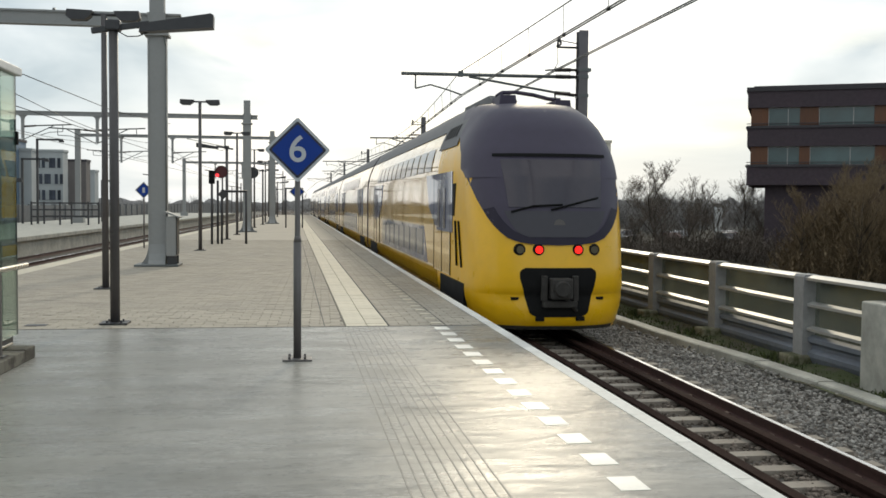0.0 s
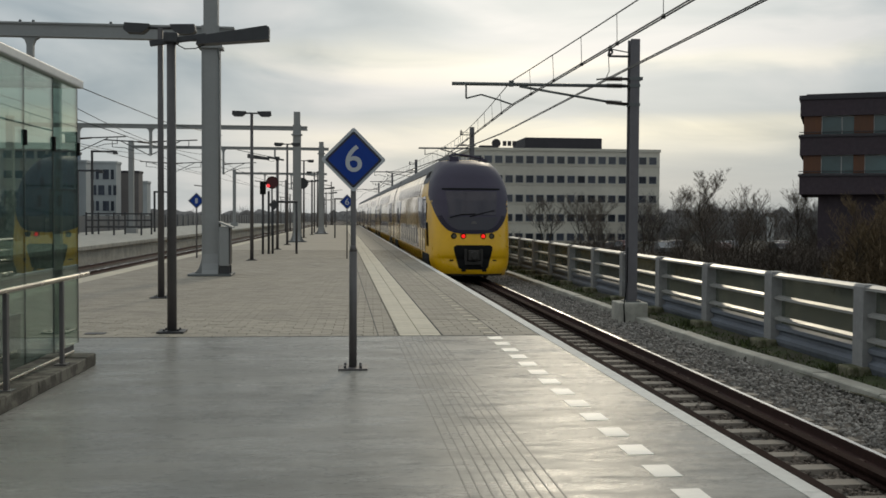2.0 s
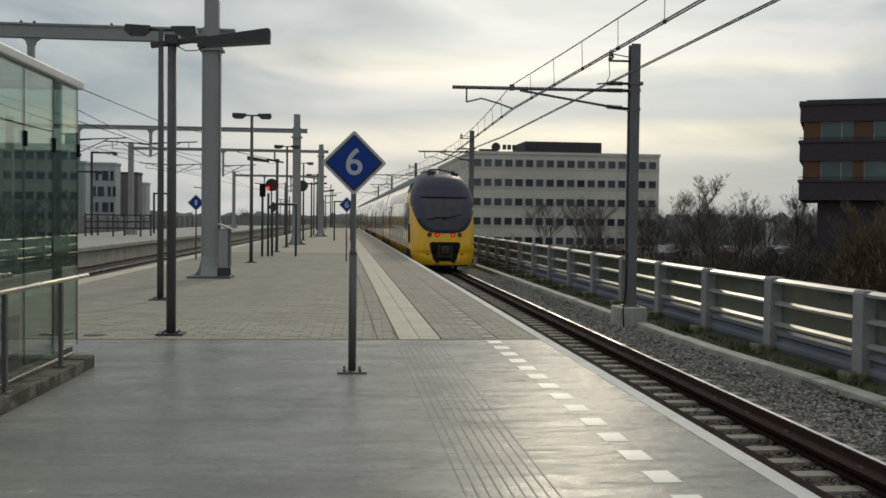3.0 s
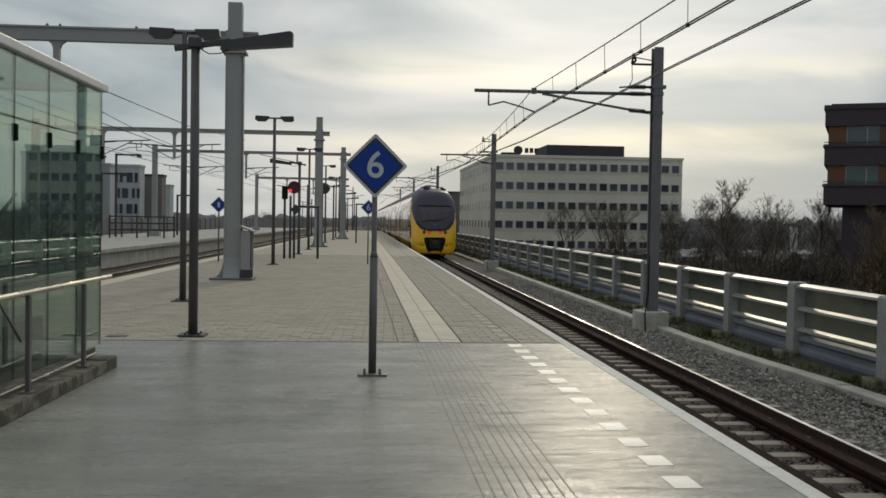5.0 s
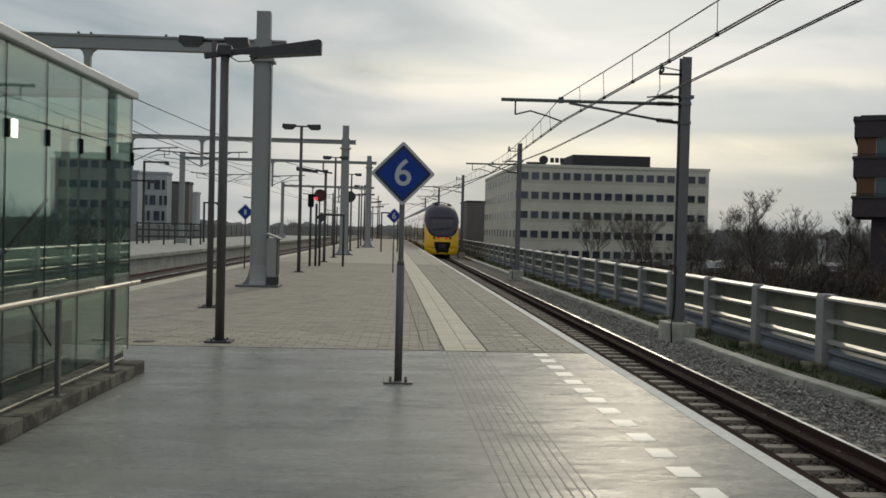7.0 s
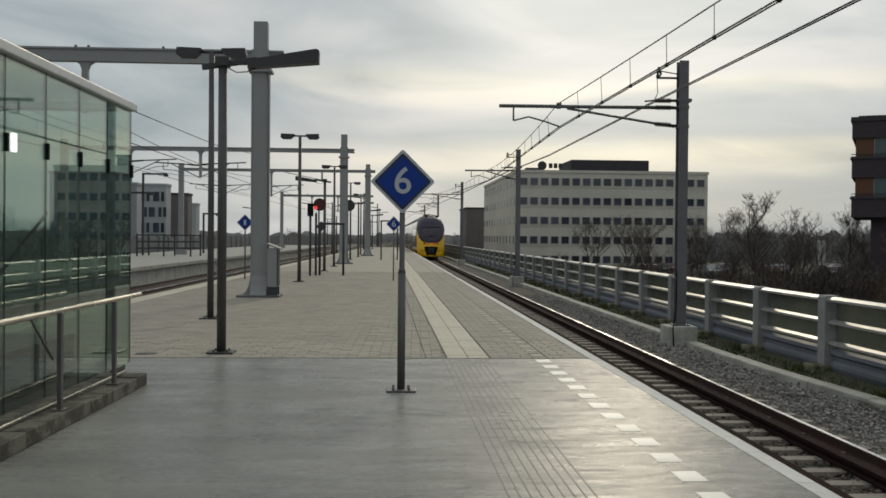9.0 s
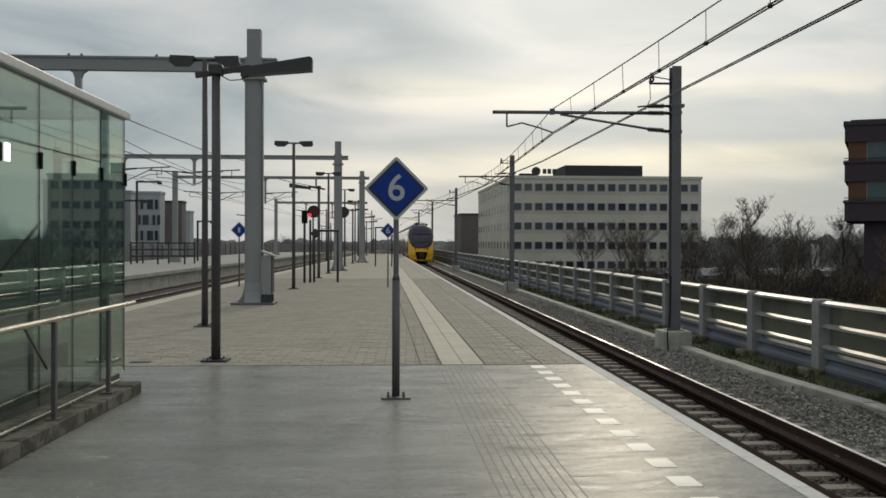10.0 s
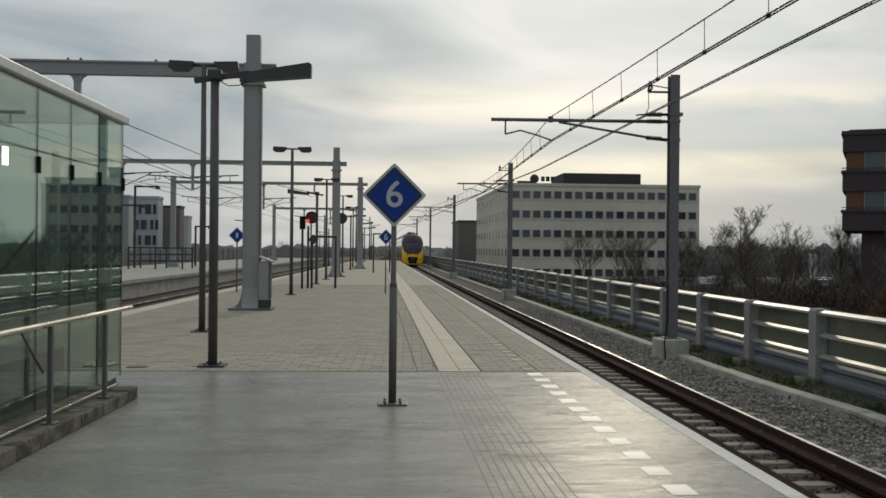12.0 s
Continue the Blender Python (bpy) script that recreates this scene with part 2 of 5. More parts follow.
RAIL_TOP = mat("polished rail head", (0.75, 0.74, 0.72), 0.22, 1.0, grain=0.04, bump=0.0)
BALLAST = mat("ballast", (0.295, 0.275, 0.250), 0.95, grain=0.25, scale=25, stain=0.12, island=0.5, bump=0.5, spec=0.2, tint=None)
BALLAST_BED = mat("ballast bed", (0.13, 0.115, 0.10), 0.95, grain=0.35, scale=22, stain=0.2, stain_scale=1.0, bump=1.0, bump_scale=24, spec=0.2)
TRACK_STONE = mat("dark track ballast", (0.17, 0.14, 0.115), 0.95, grain=0.25, scale=25, stain=0.15, island=0.45, bump=0.5, spec=0.2)
SLEEPER = mat("concrete sleeper", (0.265, 0.23, 0.19), 0.85, grain=0.15, scale=9, stain=0.2, objvar=0.12, bump=0.2)
SOIL = mat("mossy verge", (0.09, 0.08, 0.05), 0.95, grain=0.35, scale=12, stain=0.35, stain_scale=1.2, bump=0.8, bump_scale=18, tint=(0.06, 0.075, 0.025))
GRASS = mat("rough grass land", (0.042, 0.038, 0.026), 0.95, grain=0.3, scale=3, stain=0.35, stain_scale=0.05, bump=0.5, bump_scale=3)
FENCE_CONC = mat("fence post concrete", (0.27, 0.265, 0.26), 0.75, grain=0.12, scale=8, stain=0.15, bump=0.1, objvar=0.06)
FENCE_GLASS = glass("dusty fence pane", (0.76, 0.78, 0.71), 0.8, 0.12, 0.12, (0.14, 0.146, 0.128))
BLUE = mat("blue sign enamel", (0.005, 0.042, 0.27), 0.5, spec=0.25, grain=0.05, stain=0.05, bump=0.0)
SIGN_WHITE = mat("sign white", (0.50, 0.52, 0.54), 0.45, grain=0.05, stain=0.06, bump=0.0)
SIGN_BLACK = mat("sign dark line", (0.012, 0.014, 0.03), 0.4, bump=0.0)
YELLOW = mat("train yellow", (0.78, 0.43, 0.006), 0.12, grain=0.04, scale=4, stain=0.07, stain_scale=0.8, bump=0.0, coat=0.7)
NOSE_YELLOW = mat("cab yellow", (0.82, 0.455, 0.003), 0.33, grain=0.04, scale=4, stain=0.07, stain_scale=0.8, bump=0.0, coat=0.12)
TRAIN_GREY = mat("train dark grey", (0.050, 0.041, 0.068), 0.5, spec=0.4, grain=0.05, scale=5, stain=0.1, bump=0.0)
TRAIN_ROOF = mat("train roof grey", (0.13, 0.13, 0.135), 0.65, grain=0.12, scale=5, stain=0.25, stain_scale=0.7, bump=0.05)
TRAIN_BLUE = mat("train blue", (0.035, 0.055, 0.16), 0.3, grain=0.04, bump=0.0, coat=1.2)
# darker copy of the cab grey, painting in the shade low on the mask
MASK_SHADE = mat("cab grey darkened as shade", (0.030, 0.026, 0.042), 0.55, spec=0.2, grain=0.05, scale=5, stain=0.1, bump=0.0)
SILL_GREY = mat("cab grey panel", (0.044, 0.041, 0.052), 0.55, grain=0.05, scale=5, stain=0.08, bump=0.0)
TRAIN_GLASS = mat("dark train window", (0.050, 0.042, 0.055), 0.14, spec=0.5, grain=0.05, bump=0.0, rough_var=0.03)
BLACK = mat("black rubber", (0.009, 0.009, 0.009), 0.8, spec=0.15, grain=0.2, bump=0.05)
UNDER = mat("dirty underframe", (0.04, 0.036, 0.032), 0.85, grain=0.3, scale=10, bump=0.2)
RED_LAMP = lamp_mat("lit red tail lamp", (1.0, 0.015, 0.008), 0.8)
SIGNAL_RED = lamp_mat("lit red signal", (1.0, 0.05, 0.06), 0.7)
DIM_LENS = mat("unlit lamp lens", (0.10, 0.085, 0.05), 0.2, bump=0.0)
SIGNAL_DISC = mat("dull red disc", (0.07, 0.014, 0.016), 0.6, bump=0.0)
LIFT_GLASS = glass("green tinted glass", (0.72, 0.785, 0.745), 0.05, 0.01, 0.75, (0.45, 0.51, 0.48))
LIFT_CAP = mat("white coated cap", (0.68, 0.67, 0.64), 0.45, grain=0.05, stain=0.12, bump=0.02)
OFFICE = mat("pale office cladding", (0.60, 0.56, 0.475), 0.75, grain=0.05, scale=1.5, stain=0.10, stain_scale=0.15, bump=0.03)
OFFICE_WIN = mat("office window", (0.055, 0.06, 0.075), 0.12, grain=0.1, scale=0.4, objvar=0.5, bump=0.0)
ROOF_BOX = mat("dark roof plant", (0.05, 0.045, 0.05), 0.8, bump=0.0, stain=0.2)
BRICK = mat("dark purple brick", (0.055, 0.04, 0.048), 0.85, grain=0.2, scale=3, stain=0.12, stain_scale=0.4, bump=0.1)
ORANGE = mat("orange timber panel", (0.10, 0.04, 0.017), 0.6, grain=0.15, scale=2, stretch=(4, 4, 0.4), objvar=0.25, bump=0.05)
BIG_GLASS = mat("blue green window", (0.05, 0.085, 0.085), 0.1, grain=0.2, scale=0.3, objvar=0.35, bump=0.0)
BLUE_CLAD = mat("blue grey cladding", (0.13, 0.19, 0.26), 0.6, grain=0.06, stain=0.12, stain_scale=0.2, bump=0.0)
PALE_CLAD = mat("pale grey cladding", (0.40, 0.42, 0.42), 0.7, grain=0.06, stain=0.12, stain_scale=0.2, bump=0.0)
BROWN_CLAD = mat("brown grey cladding", (0.15, 0.135, 0.13), 0.8, grain=0.08, stain=0.12, bump=0.0)
BARK = mat("bark", (0.055, 0.045, 0.035), 0.95, grain=0.3, scale=6, bump=0.4)
TWIG = mat("bare twigs", (0.118, 0.095, 0.076), 0.95, grain=0.2, island=0.3, bump=0.0)
WILLOW = mat("tawny twigs", (0.165, 0.118, 0.066), 0.95, grain=0.2, island=0.35, bump=0.0)
# distance haze is put into this paler, greyer base colour
WOOD_FAR = mat("distant wood with haze in its colour", (0.235, 0.222, 0.212), 1.0, grain=0.3, scale=0.8, stain=0.25, stain_scale=0.15, island=0.3, bump=0.0)
BARRIER = mat("noise barrier", (0.15, 0.155, 0.16), 0.8, grain=0.1, scale=2, stain=0.2, stain_scale=0.2, bump=0.0)
WIRE = mat("overhead wire", (0.07, 0.072, 0.07), 0.5, 0.6, bump=0.0)
INSULATOR = mat("brown insulator", (0.05, 0.035, 0.03), 0.35, bump=0.0)
CAR_PAINTS = [mat("car paint", c, 0.25, 0.2, grain=0.03, coat=0.6, bump=0.0) for c in ((0.16, 0.16, 0.17), (0.03, 0.03, 0.035), (0.08, 0.018, 0.015), (0.26, 0.26, 0.26))]


# ---- mesh helpers ----
class Shape:
    """Collects faces, then becomes one mesh."""

    def __init__(self):
        self.v, self.f, self.smooth = [], [], []

    def add(self, verts, faces, smooth=False):
        k = len(self.v)
        self.v += [tuple(p) for p in verts]
        self.f += [tuple(i + k for i in q) for q in faces]
        self.smooth += [smooth] * len(faces)
        return self

    def box(self, x0, x1, y0, y1, z0, z1, bev=0.0):
        if not bev:
            v = [(x, y, z) for z in (z0, z1) for y in (y0, y1) for x in (x0, x1)]
            return self.add(v, [(0, 2, 3, 1), (4, 5, 7, 6), (0, 1, 5, 4), (2, 6, 7, 3), (0, 4, 6, 2), (1, 3, 7, 5)])
        bm = bmesh.new()
        bmesh.ops.create_cube(bm, size=1, matrix=Matrix.LocRotScale(((x0 + x1) / 2, (y0 + y1) / 2, (z0 + z1) / 2), None, (x1 - x0, y1 - y0, z1 - z0)))
        bmesh.ops.bevel(bm, geom=bm.edges[:], offset=bev, segments=2, affect="EDGES", profile=0.5)
        return self.take(bm)

    def take(self, bm, m=None, smooth=False):
        bm.verts.index_update()
        self.add([(m @ v.co if m else v.co) for v in bm.verts], [[v.index for v in f.verts] for f in bm.faces], smooth)
        bm.free()
        return self

    def tube(self, a, b, r0, r1=None, n=8, caps=True):
        a, b = Vector(a), Vector(b)
        r1 = r0 if r1 is None else r1
        q = (b - a).to_track_quat("Z", "Y")
        ring = lambda c, r: [c + q @ Vector((r * math.cos(2 * math.pi * i / n), r * math.sin(2 * math.pi * i / n), 0)) for i in range(n)]
        k = len(self.v)
        self.add(ring(a, r0) + ring(b, r1), [(i, (i + 1) % n, n + (i + 1) % n, n + i) for i in range(n)], True)
        if caps:
            self.f += [tuple(k + i for i in range(n - 1, -1, -1)), tuple(k + n + i for i in range(n))]
            self.smooth += [False, False]
        return self

    def path(self, pts, r, n=6):
        for a, b in zip(pts, pts[1:]):
            self.tube(a, b, r, n=n)
        return self

    def grid(self, rows, smooth=True):
        w = len(rows[0])
        return self.add([p for r in rows for p in r],
                        [(j * w + i, j * w + i + 1, (j + 1) * w + i + 1, (j + 1) * w + i) for j in range(len(rows) - 1) for i in range(w - 1)], smooth)

    def shear(self, k):
        self.v = [(x + k * y, y, z) for x, y, z in self.v]
        return self

    def prism(self, pts, axis, a, b):
        """Extrudes a closed outline of 2D points along an axis from a to b."""
        def at(p, q):
            return {"x": (q, p[0], p[1]), "y": (p[0], q, p[1]), "z": (p[0], p[1], q)}[axis]
        n = len(pts)
        return self.add([at(p, a) for p in pts] + [at(p, b) for p in pts],
                        [tuple(range(n - 1, -1, -1)), tuple(range(n, 2 * n))] + [(i, (i + 1) % n, n + (i + 1) % n, n + i) for i in range(n)])

    def mesh(self, name, material):
        me = bpy.data.meshes.new(name)
        me.from_pydata(self.v, [], self.f)
        me.polygons.foreach_set("use_smooth", self.smooth)
        me.materials.append(material)
        bm = bmesh.new()
        bm.from_mesh(me)
        bmesh.ops.recalc_face_normals(bm, faces=bm.faces)
        bm.to_mesh(me)
        bm.free()
        return me


def part(name, shape, material, parent=None, label=""):
    ob = new(name, shape.mesh(name, material))
    ob.parent = parent
    return tagged(ob, label) if label else ob


def thing(name, at, label, category, group="", rz=0):
    e = new(name)
    e.matrix_basis = pose(*at, 0, 0, rz)
    return tagged(e, label, category, group)


def setting(name, shape, material, label="", category=""):
    return tagged(part(name, shape, material), label, category, kind="structure")


RAIL_Z, EDGE_X, TRACK_X = -0.76, 3.03, 4.90
GROUND_Z = -3.0
SLAB_END = 14.25
SKEW = 0.031                # the second and third track draw in along the island

# ---- setting: ground, viaduct, platforms, track ----
COPING = mat("worn white edge", (0.70, 0.68, 0.63), 0.75, grain=0.1, scale=12, stain=0.15, stain_scale=1.5, island=0.06, bump=0.05)


def left_edge(y):
    return -7.0 + SKEW * y


def island(y0, y1, z0, z1, inset=0.0):
    return Shape().prism([(left_edge(y0) + inset, y0), (2.89, y0), (2.89, y1), (left_edge(y1) + inset, y1)], "z", z0, z1)


def build_setting():
    setting("ground", Shape().box(-1500, 1500, -200, 3000, GROUND_Z - 0.5, GROUND_Z), GRASS, "dull winter grass land below the viaduct", "ground")
    deck = Shape().box(-26, 9.25, -12, 700, -2.2, -1.35)
    deck.box(9.05, 9.35, -12, 700, -2.6, -1.0)
    for y in range(0, 700, 24):
        deck.box(-22, 7, y, y + 1.6, GROUND_Z - 0.2, -2.2)
    setting("viaduct_deck", deck, DARK_CONC, "concrete railway viaduct deck on piers", "viaduct")
    # the island platform: smooth slab near, pavers beyond, one core below
    setting("platform_core", island(-12, 150, -1.35, -0.075, 0.05), PALE_CONC, "concrete core of the island platform", "platform")
    setting("platform_slab", island(-12, SLAB_END, -0.075, 0.0), CONCRETE, "smooth grey concrete platform slab with a dull sheen", "platform")
    setting("platform_bedding", island(SLAB_END, 150, -0.075, -0.012), JOINT, "sand bed under the pavers", "platform")
    far = Shape().prism([(left_edge(48), 48), (0.86, 48), (0.86, 150), (left_edge(150), 150)], "z", -0.02, 0.0).box(1.50, 2.88, 48, 150, -0.02, 0.0)
    setting("platform_paving_far", far, PAVER, "grey brown concrete paving far along the platform", "paving")
    coping = Shape()
    for i in range(162):
        coping.box(2.89, EDGE_X, -12 + i, -12 + i + 0.992, -0.16, 0.004, 0)
    setting("platform_coping", coping, COPING, "white painted platform edge stones", "platform edge")
    left = Shape()
    for i in range(162):
        left.box(-7.5, -6.98, -12 + i, -12 + i + 0.992, -0.16, 0.002)
    left.shear(SKEW)
    setting("platform_coping_far_side", left, PALE_PAVER, "pale platform edge stones along the second track", "platform edge")
    other = Shape().box(-24, -14.3, -12, 170, -1.35, 0.0)
    other.box(-14.3, -14.1, -12, 170, -0.18, 0.01).shear(SKEW)
    setting("platform_opposite", other, PALE_CONC, "pale concrete platform across the tracks", "platform")
    # track beds
    bed = Shape()
    prof = [(EDGE_X - 0.2, -1.35), (EDGE_X - 0.2, -1.0), (3.5, -0.985), (6.05, -0.985), (6.9, -1.03), (KERB_B, -1.05), (KERB_B, -1.35)]
    bed.prism(prof, "y", -12, 700)
    setting("ballast_bed", bed, BALLAST_BED, "dark grey crushed stone track bed", "ballast")
    setting("ballast_bed_far_side", Shape().box(-14.6, -7.2, -12, 420, -1.35, -0.95).shear(SKEW), BALLAST_BED, "crushed stone bed of the two far tracks", "ballast")
    for x, sk in ((TRACK_X, 0), (-9.15, SKEW), (-12.45, SKEW)):
        for s in (-0.75, 0.75):
            r = Shape()
            r.prism([(x + s - 0.075, RAIL_Z - 0.155), (x + s + 0.075, RAIL_Z - 0.155), (x + s + 0.015, RAIL_Z - 0.12), (x + s + 0.015, RAIL_Z - 0.045),
                     (x + s + 0.036, RAIL_Z - 0.035), (x + s + 0.036, RAIL_Z - 0.004), (x + s - 0.036, RAIL_Z - 0.004), (x + s - 0.036, RAIL_Z - 0.035),
                     (x + s - 0.015, RAIL_Z - 0.045), (x + s - 0.015, RAIL_Z - 0.12)], "y", -12, 420).shear(sk)
            ob = setting("rail", r, RAIL_SIDE, "rusty steel running rail with a bright head", "rail")
            part("rail_head", Shape().box(x + s - 0.03, x + s + 0.03, -12, 420, RAIL_Z - 0.003, RAIL_Z).shear(sk), RAIL_TOP, ob, "polished bright running surface")
    # kerb along the ballast, in lengths
    kerb = tagged(new("kerb"), "pale concrete kerb lengths beside the ballast", "kerb", kind="structure")
    k = Shape().prism([(0, -1.2), (0.28, -1.2), (0.28, -0.86), (0.02, -0.86), (0, -0.88)], "y", 0, 1.985)
    me = k.mesh("kerb_stone", PALE_CONC)
    for i in range(69):
        o = new("kerb_stone", me)
        o.parent = kerb
        ya, yb = -12 + 2 * i, -10 + 2 * i
        slant = math.degrees(math.atan2(kerb_x(ya) - kerb_x(yb), 2))
        o.matrix_basis = pose(kerb_x(ya) + random.uniform(-.006, .006), ya, random.uniform(-.01, .01), 0, 0, slant)
    setting("kerb_far", Shape().box(7.52, 7.74, 126, 700, -1.2, -0.86), PALE_CONC, "pale concrete kerb running on", "kerb")
    verge = Shape()
    rows = []
    for j in range(158):
        y = -12 + j * 0.9
        rows.append([(KERB_B - 0.1 + i * 0.26, y, -0.93 + 0.07 * noise.noise(Vector((i * .5, y * 0.9, 3))) + (0.05 if i == 4 else 0)) for i in range(6)])
    verge.grid(rows)
    verge.box(KERB_B + 0.22, 9.2, -12, 700, -1.35, -1.02)
    setting("verge", verge, SOIL, "dark mossy strip of soil between kerb and fence", "verge")


KERB_B = 7.85


def kerb_x(y):
    """The kerb runs close to the track and swings out beside the concrete block."""
    t = min(1, max(0, (20.5 - y) / 6.0))
    return 7.52 + 0.33 * t * t * (3 - 2 * t)


def sleepers():
    bed = tagged(new("sleepers"), "row of concrete sleepers under the rails", "sleepers", kind="structure")
    s = Shape()
    s.prism([(-1.25, -0.24), (1.25, -0.24), (1.25, -0.155), (0.5, -0.15), (0.35, -0.17), (-0.35, -0.17), (-0.5, -0.15), (-1.25, -0.155)], "y", -0.105, 0.105)
    me = s.mesh("sleeper", SLEEPER)
    c = Shape()
    for x in (-0.75, 0.75):
        for d in (-0.11, 0.11):
            c.box(x + d - 0.035, x + d + 0.035, -0.05, 0.05, -0.16, -0.105)
    mc = c.mesh("rail_clip", RAIL_SIDE)
    for i in range(174):
        o = new("sleeper", me)
        o.parent = bed
        o.matrix_basis = pose(TRACK_X + random.uniform(-.02, .02), -11.4 + 0.6 * i, RAIL_Z + random.uniform(-.006, .006), 0, 0, random.uniform(-.6, .6))
        if 24 < i < 84:
            q = new("rail_clip", mc)
            q.parent = o
    f = Shape()
    for i in range(300):
        y = 93 + 0.6 * i
        f.box(TRACK_X - 1.25, TRACK_X + 1.25, y - .13, y + .13, RAIL_Z - 0.24, RAIL_Z - 0.16)
    setting("sleepers_far", f, SLEEPER, "concrete sleepers far along the track", "sleepers")["kind"] = "stuff"


# strips added for the dark shaded bands beside the rails, not a known part
STRIP_DARK = mat("dark brown strip", (0.03, 0.017, 0.014), 0.95, spec=0.05, grain=0.3, scale=14, stain=0.2, bump=0.2)


def guard_rail():
    s = Shape().prism([(4.42, -0.16), (4.57, -0.16), (4.57, -0.14), (4.52, -0.12), (4.555, -0.07), (4.555, -0.03), (4.43, -0.03), (4.43, -0.07), (4.46, -0.12), (4.42, -0.14)], "y", -12, 180)
    for dx in (0.0, 0.83):
        o = setting("guard_rail", s, STRIP_DARK, "added dark strip inside the running rail, standing for a shaded band", "rail")
        o.location = (dx, 0, RAIL_Z)


def ballast():
    bm = bmesh.new()
    bmesh.ops.create_icosphere(bm, subdivisions=1, radius=1)
    base = [tuple(v.co) for v in bm.verts]
    faces = [[v.index for v in f.verts] for f in bm.faces]
    bm.free()
    rng = random.Random(4)
    s = Shape()

    def stone(x, y, z, r):
        a = rng.uniform(0, 6.3)
        ca, sa = math.cos(a), math.sin(a)
        kx, ky, kz = (r * rng.uniform(.6, 1.3) for _ in range(3))
        v = []
        for p in base:
            j = rng.uniform(.75, 1.2)
            px, py = p[0] * kx * j, p[1] * ky * j
            v.append((x + ca * px - sa * py, y + sa * px + ca * py, z + p[2] * kz * j * .8))
        s.add(v, faces)
    for _ in range(24000):
        t = rng.random() ** 1.5
        y = 7 + 40 * t
        stone(rng.uniform(5.75, KERB_B), y, -1.02 + rng.uniform(-.03, .03) + (0.05 if rng.random() < .2 else 0), rng.uniform(.018, .038))
    tagged(part("ballast_stones", s, BALLAST), "loose grey brown crushed ballast stones", "ballast", kind="stuff")
    s = Shape()
    for _ in range(16000):
        y = 7 + 33 * rng.random() ** 1.4
        stone(rng.uniform(3.6, 5.5), y, RAIL_Z - 0.205 + rng.uniform(-.03, .025), rng.uniform(.018, .036))
    tagged(part("track_stones", s, TRACK_STONE), "dark oily ballast stones between the sleepers", "ballast", kind="stuff")


RIB = mat("worn rib", (0.155, 0.15, 0.138), 0.6, grain=0.3, stain=0.45, stain_scale=1.5, bump=0.0)


def slab_marks():
    guide = tagged(new("guide_strip"), "worn dark ribbed guide lines in the concrete slab", "guide strip", kind="structure")
    me = Shape().box(-0.0055, 0.0055, 0, 2.38, 0, 0.002).mesh("guide_rib", RIB)
    for i in range(9):
        for j in range(8):
            o = new("guide_rib", me)
            o.parent = guide
            o.location = (0.82 + i * 0.073, -5.0 + 2.4 * j, 0.0)
    line = tagged(new("safety_line"), "dashed white safety line along the platform edge", "marking", kind="structure")
    me = Shape().box(-0.095, 0.095, -0.155, 0.155, 0, 0.003).mesh("dash", WHITE_PAINT)
    for i in range(42):
        o = new("dash", me)
        o.parent = line
        o.matrix_basis = pose(2.19, 13.94 - 0.612 * i, 0.0, 0, 0, random.uniform(-1, 1))
    worn = Shape().box(-0.095, 0.095, -0.155, 0.155, 0, 0.004).mesh("dash", PALE_PAVER)
    for i in range(40):
        o = new("dash", worn)
        o.parent = line
        o.matrix_basis = pose(2.19, 14.56 + 0.612 * i, 0.002) @ Matrix.Diagonal((.8, .5, 1, 1))
    setting("slab_joint", Shape().box(-6.8, 2.89, SLAB_END - 0.012, SLAB_END + 0.012, -0.01, 0.004), GROOVE, "dark joint at the end of the slab", "joint")


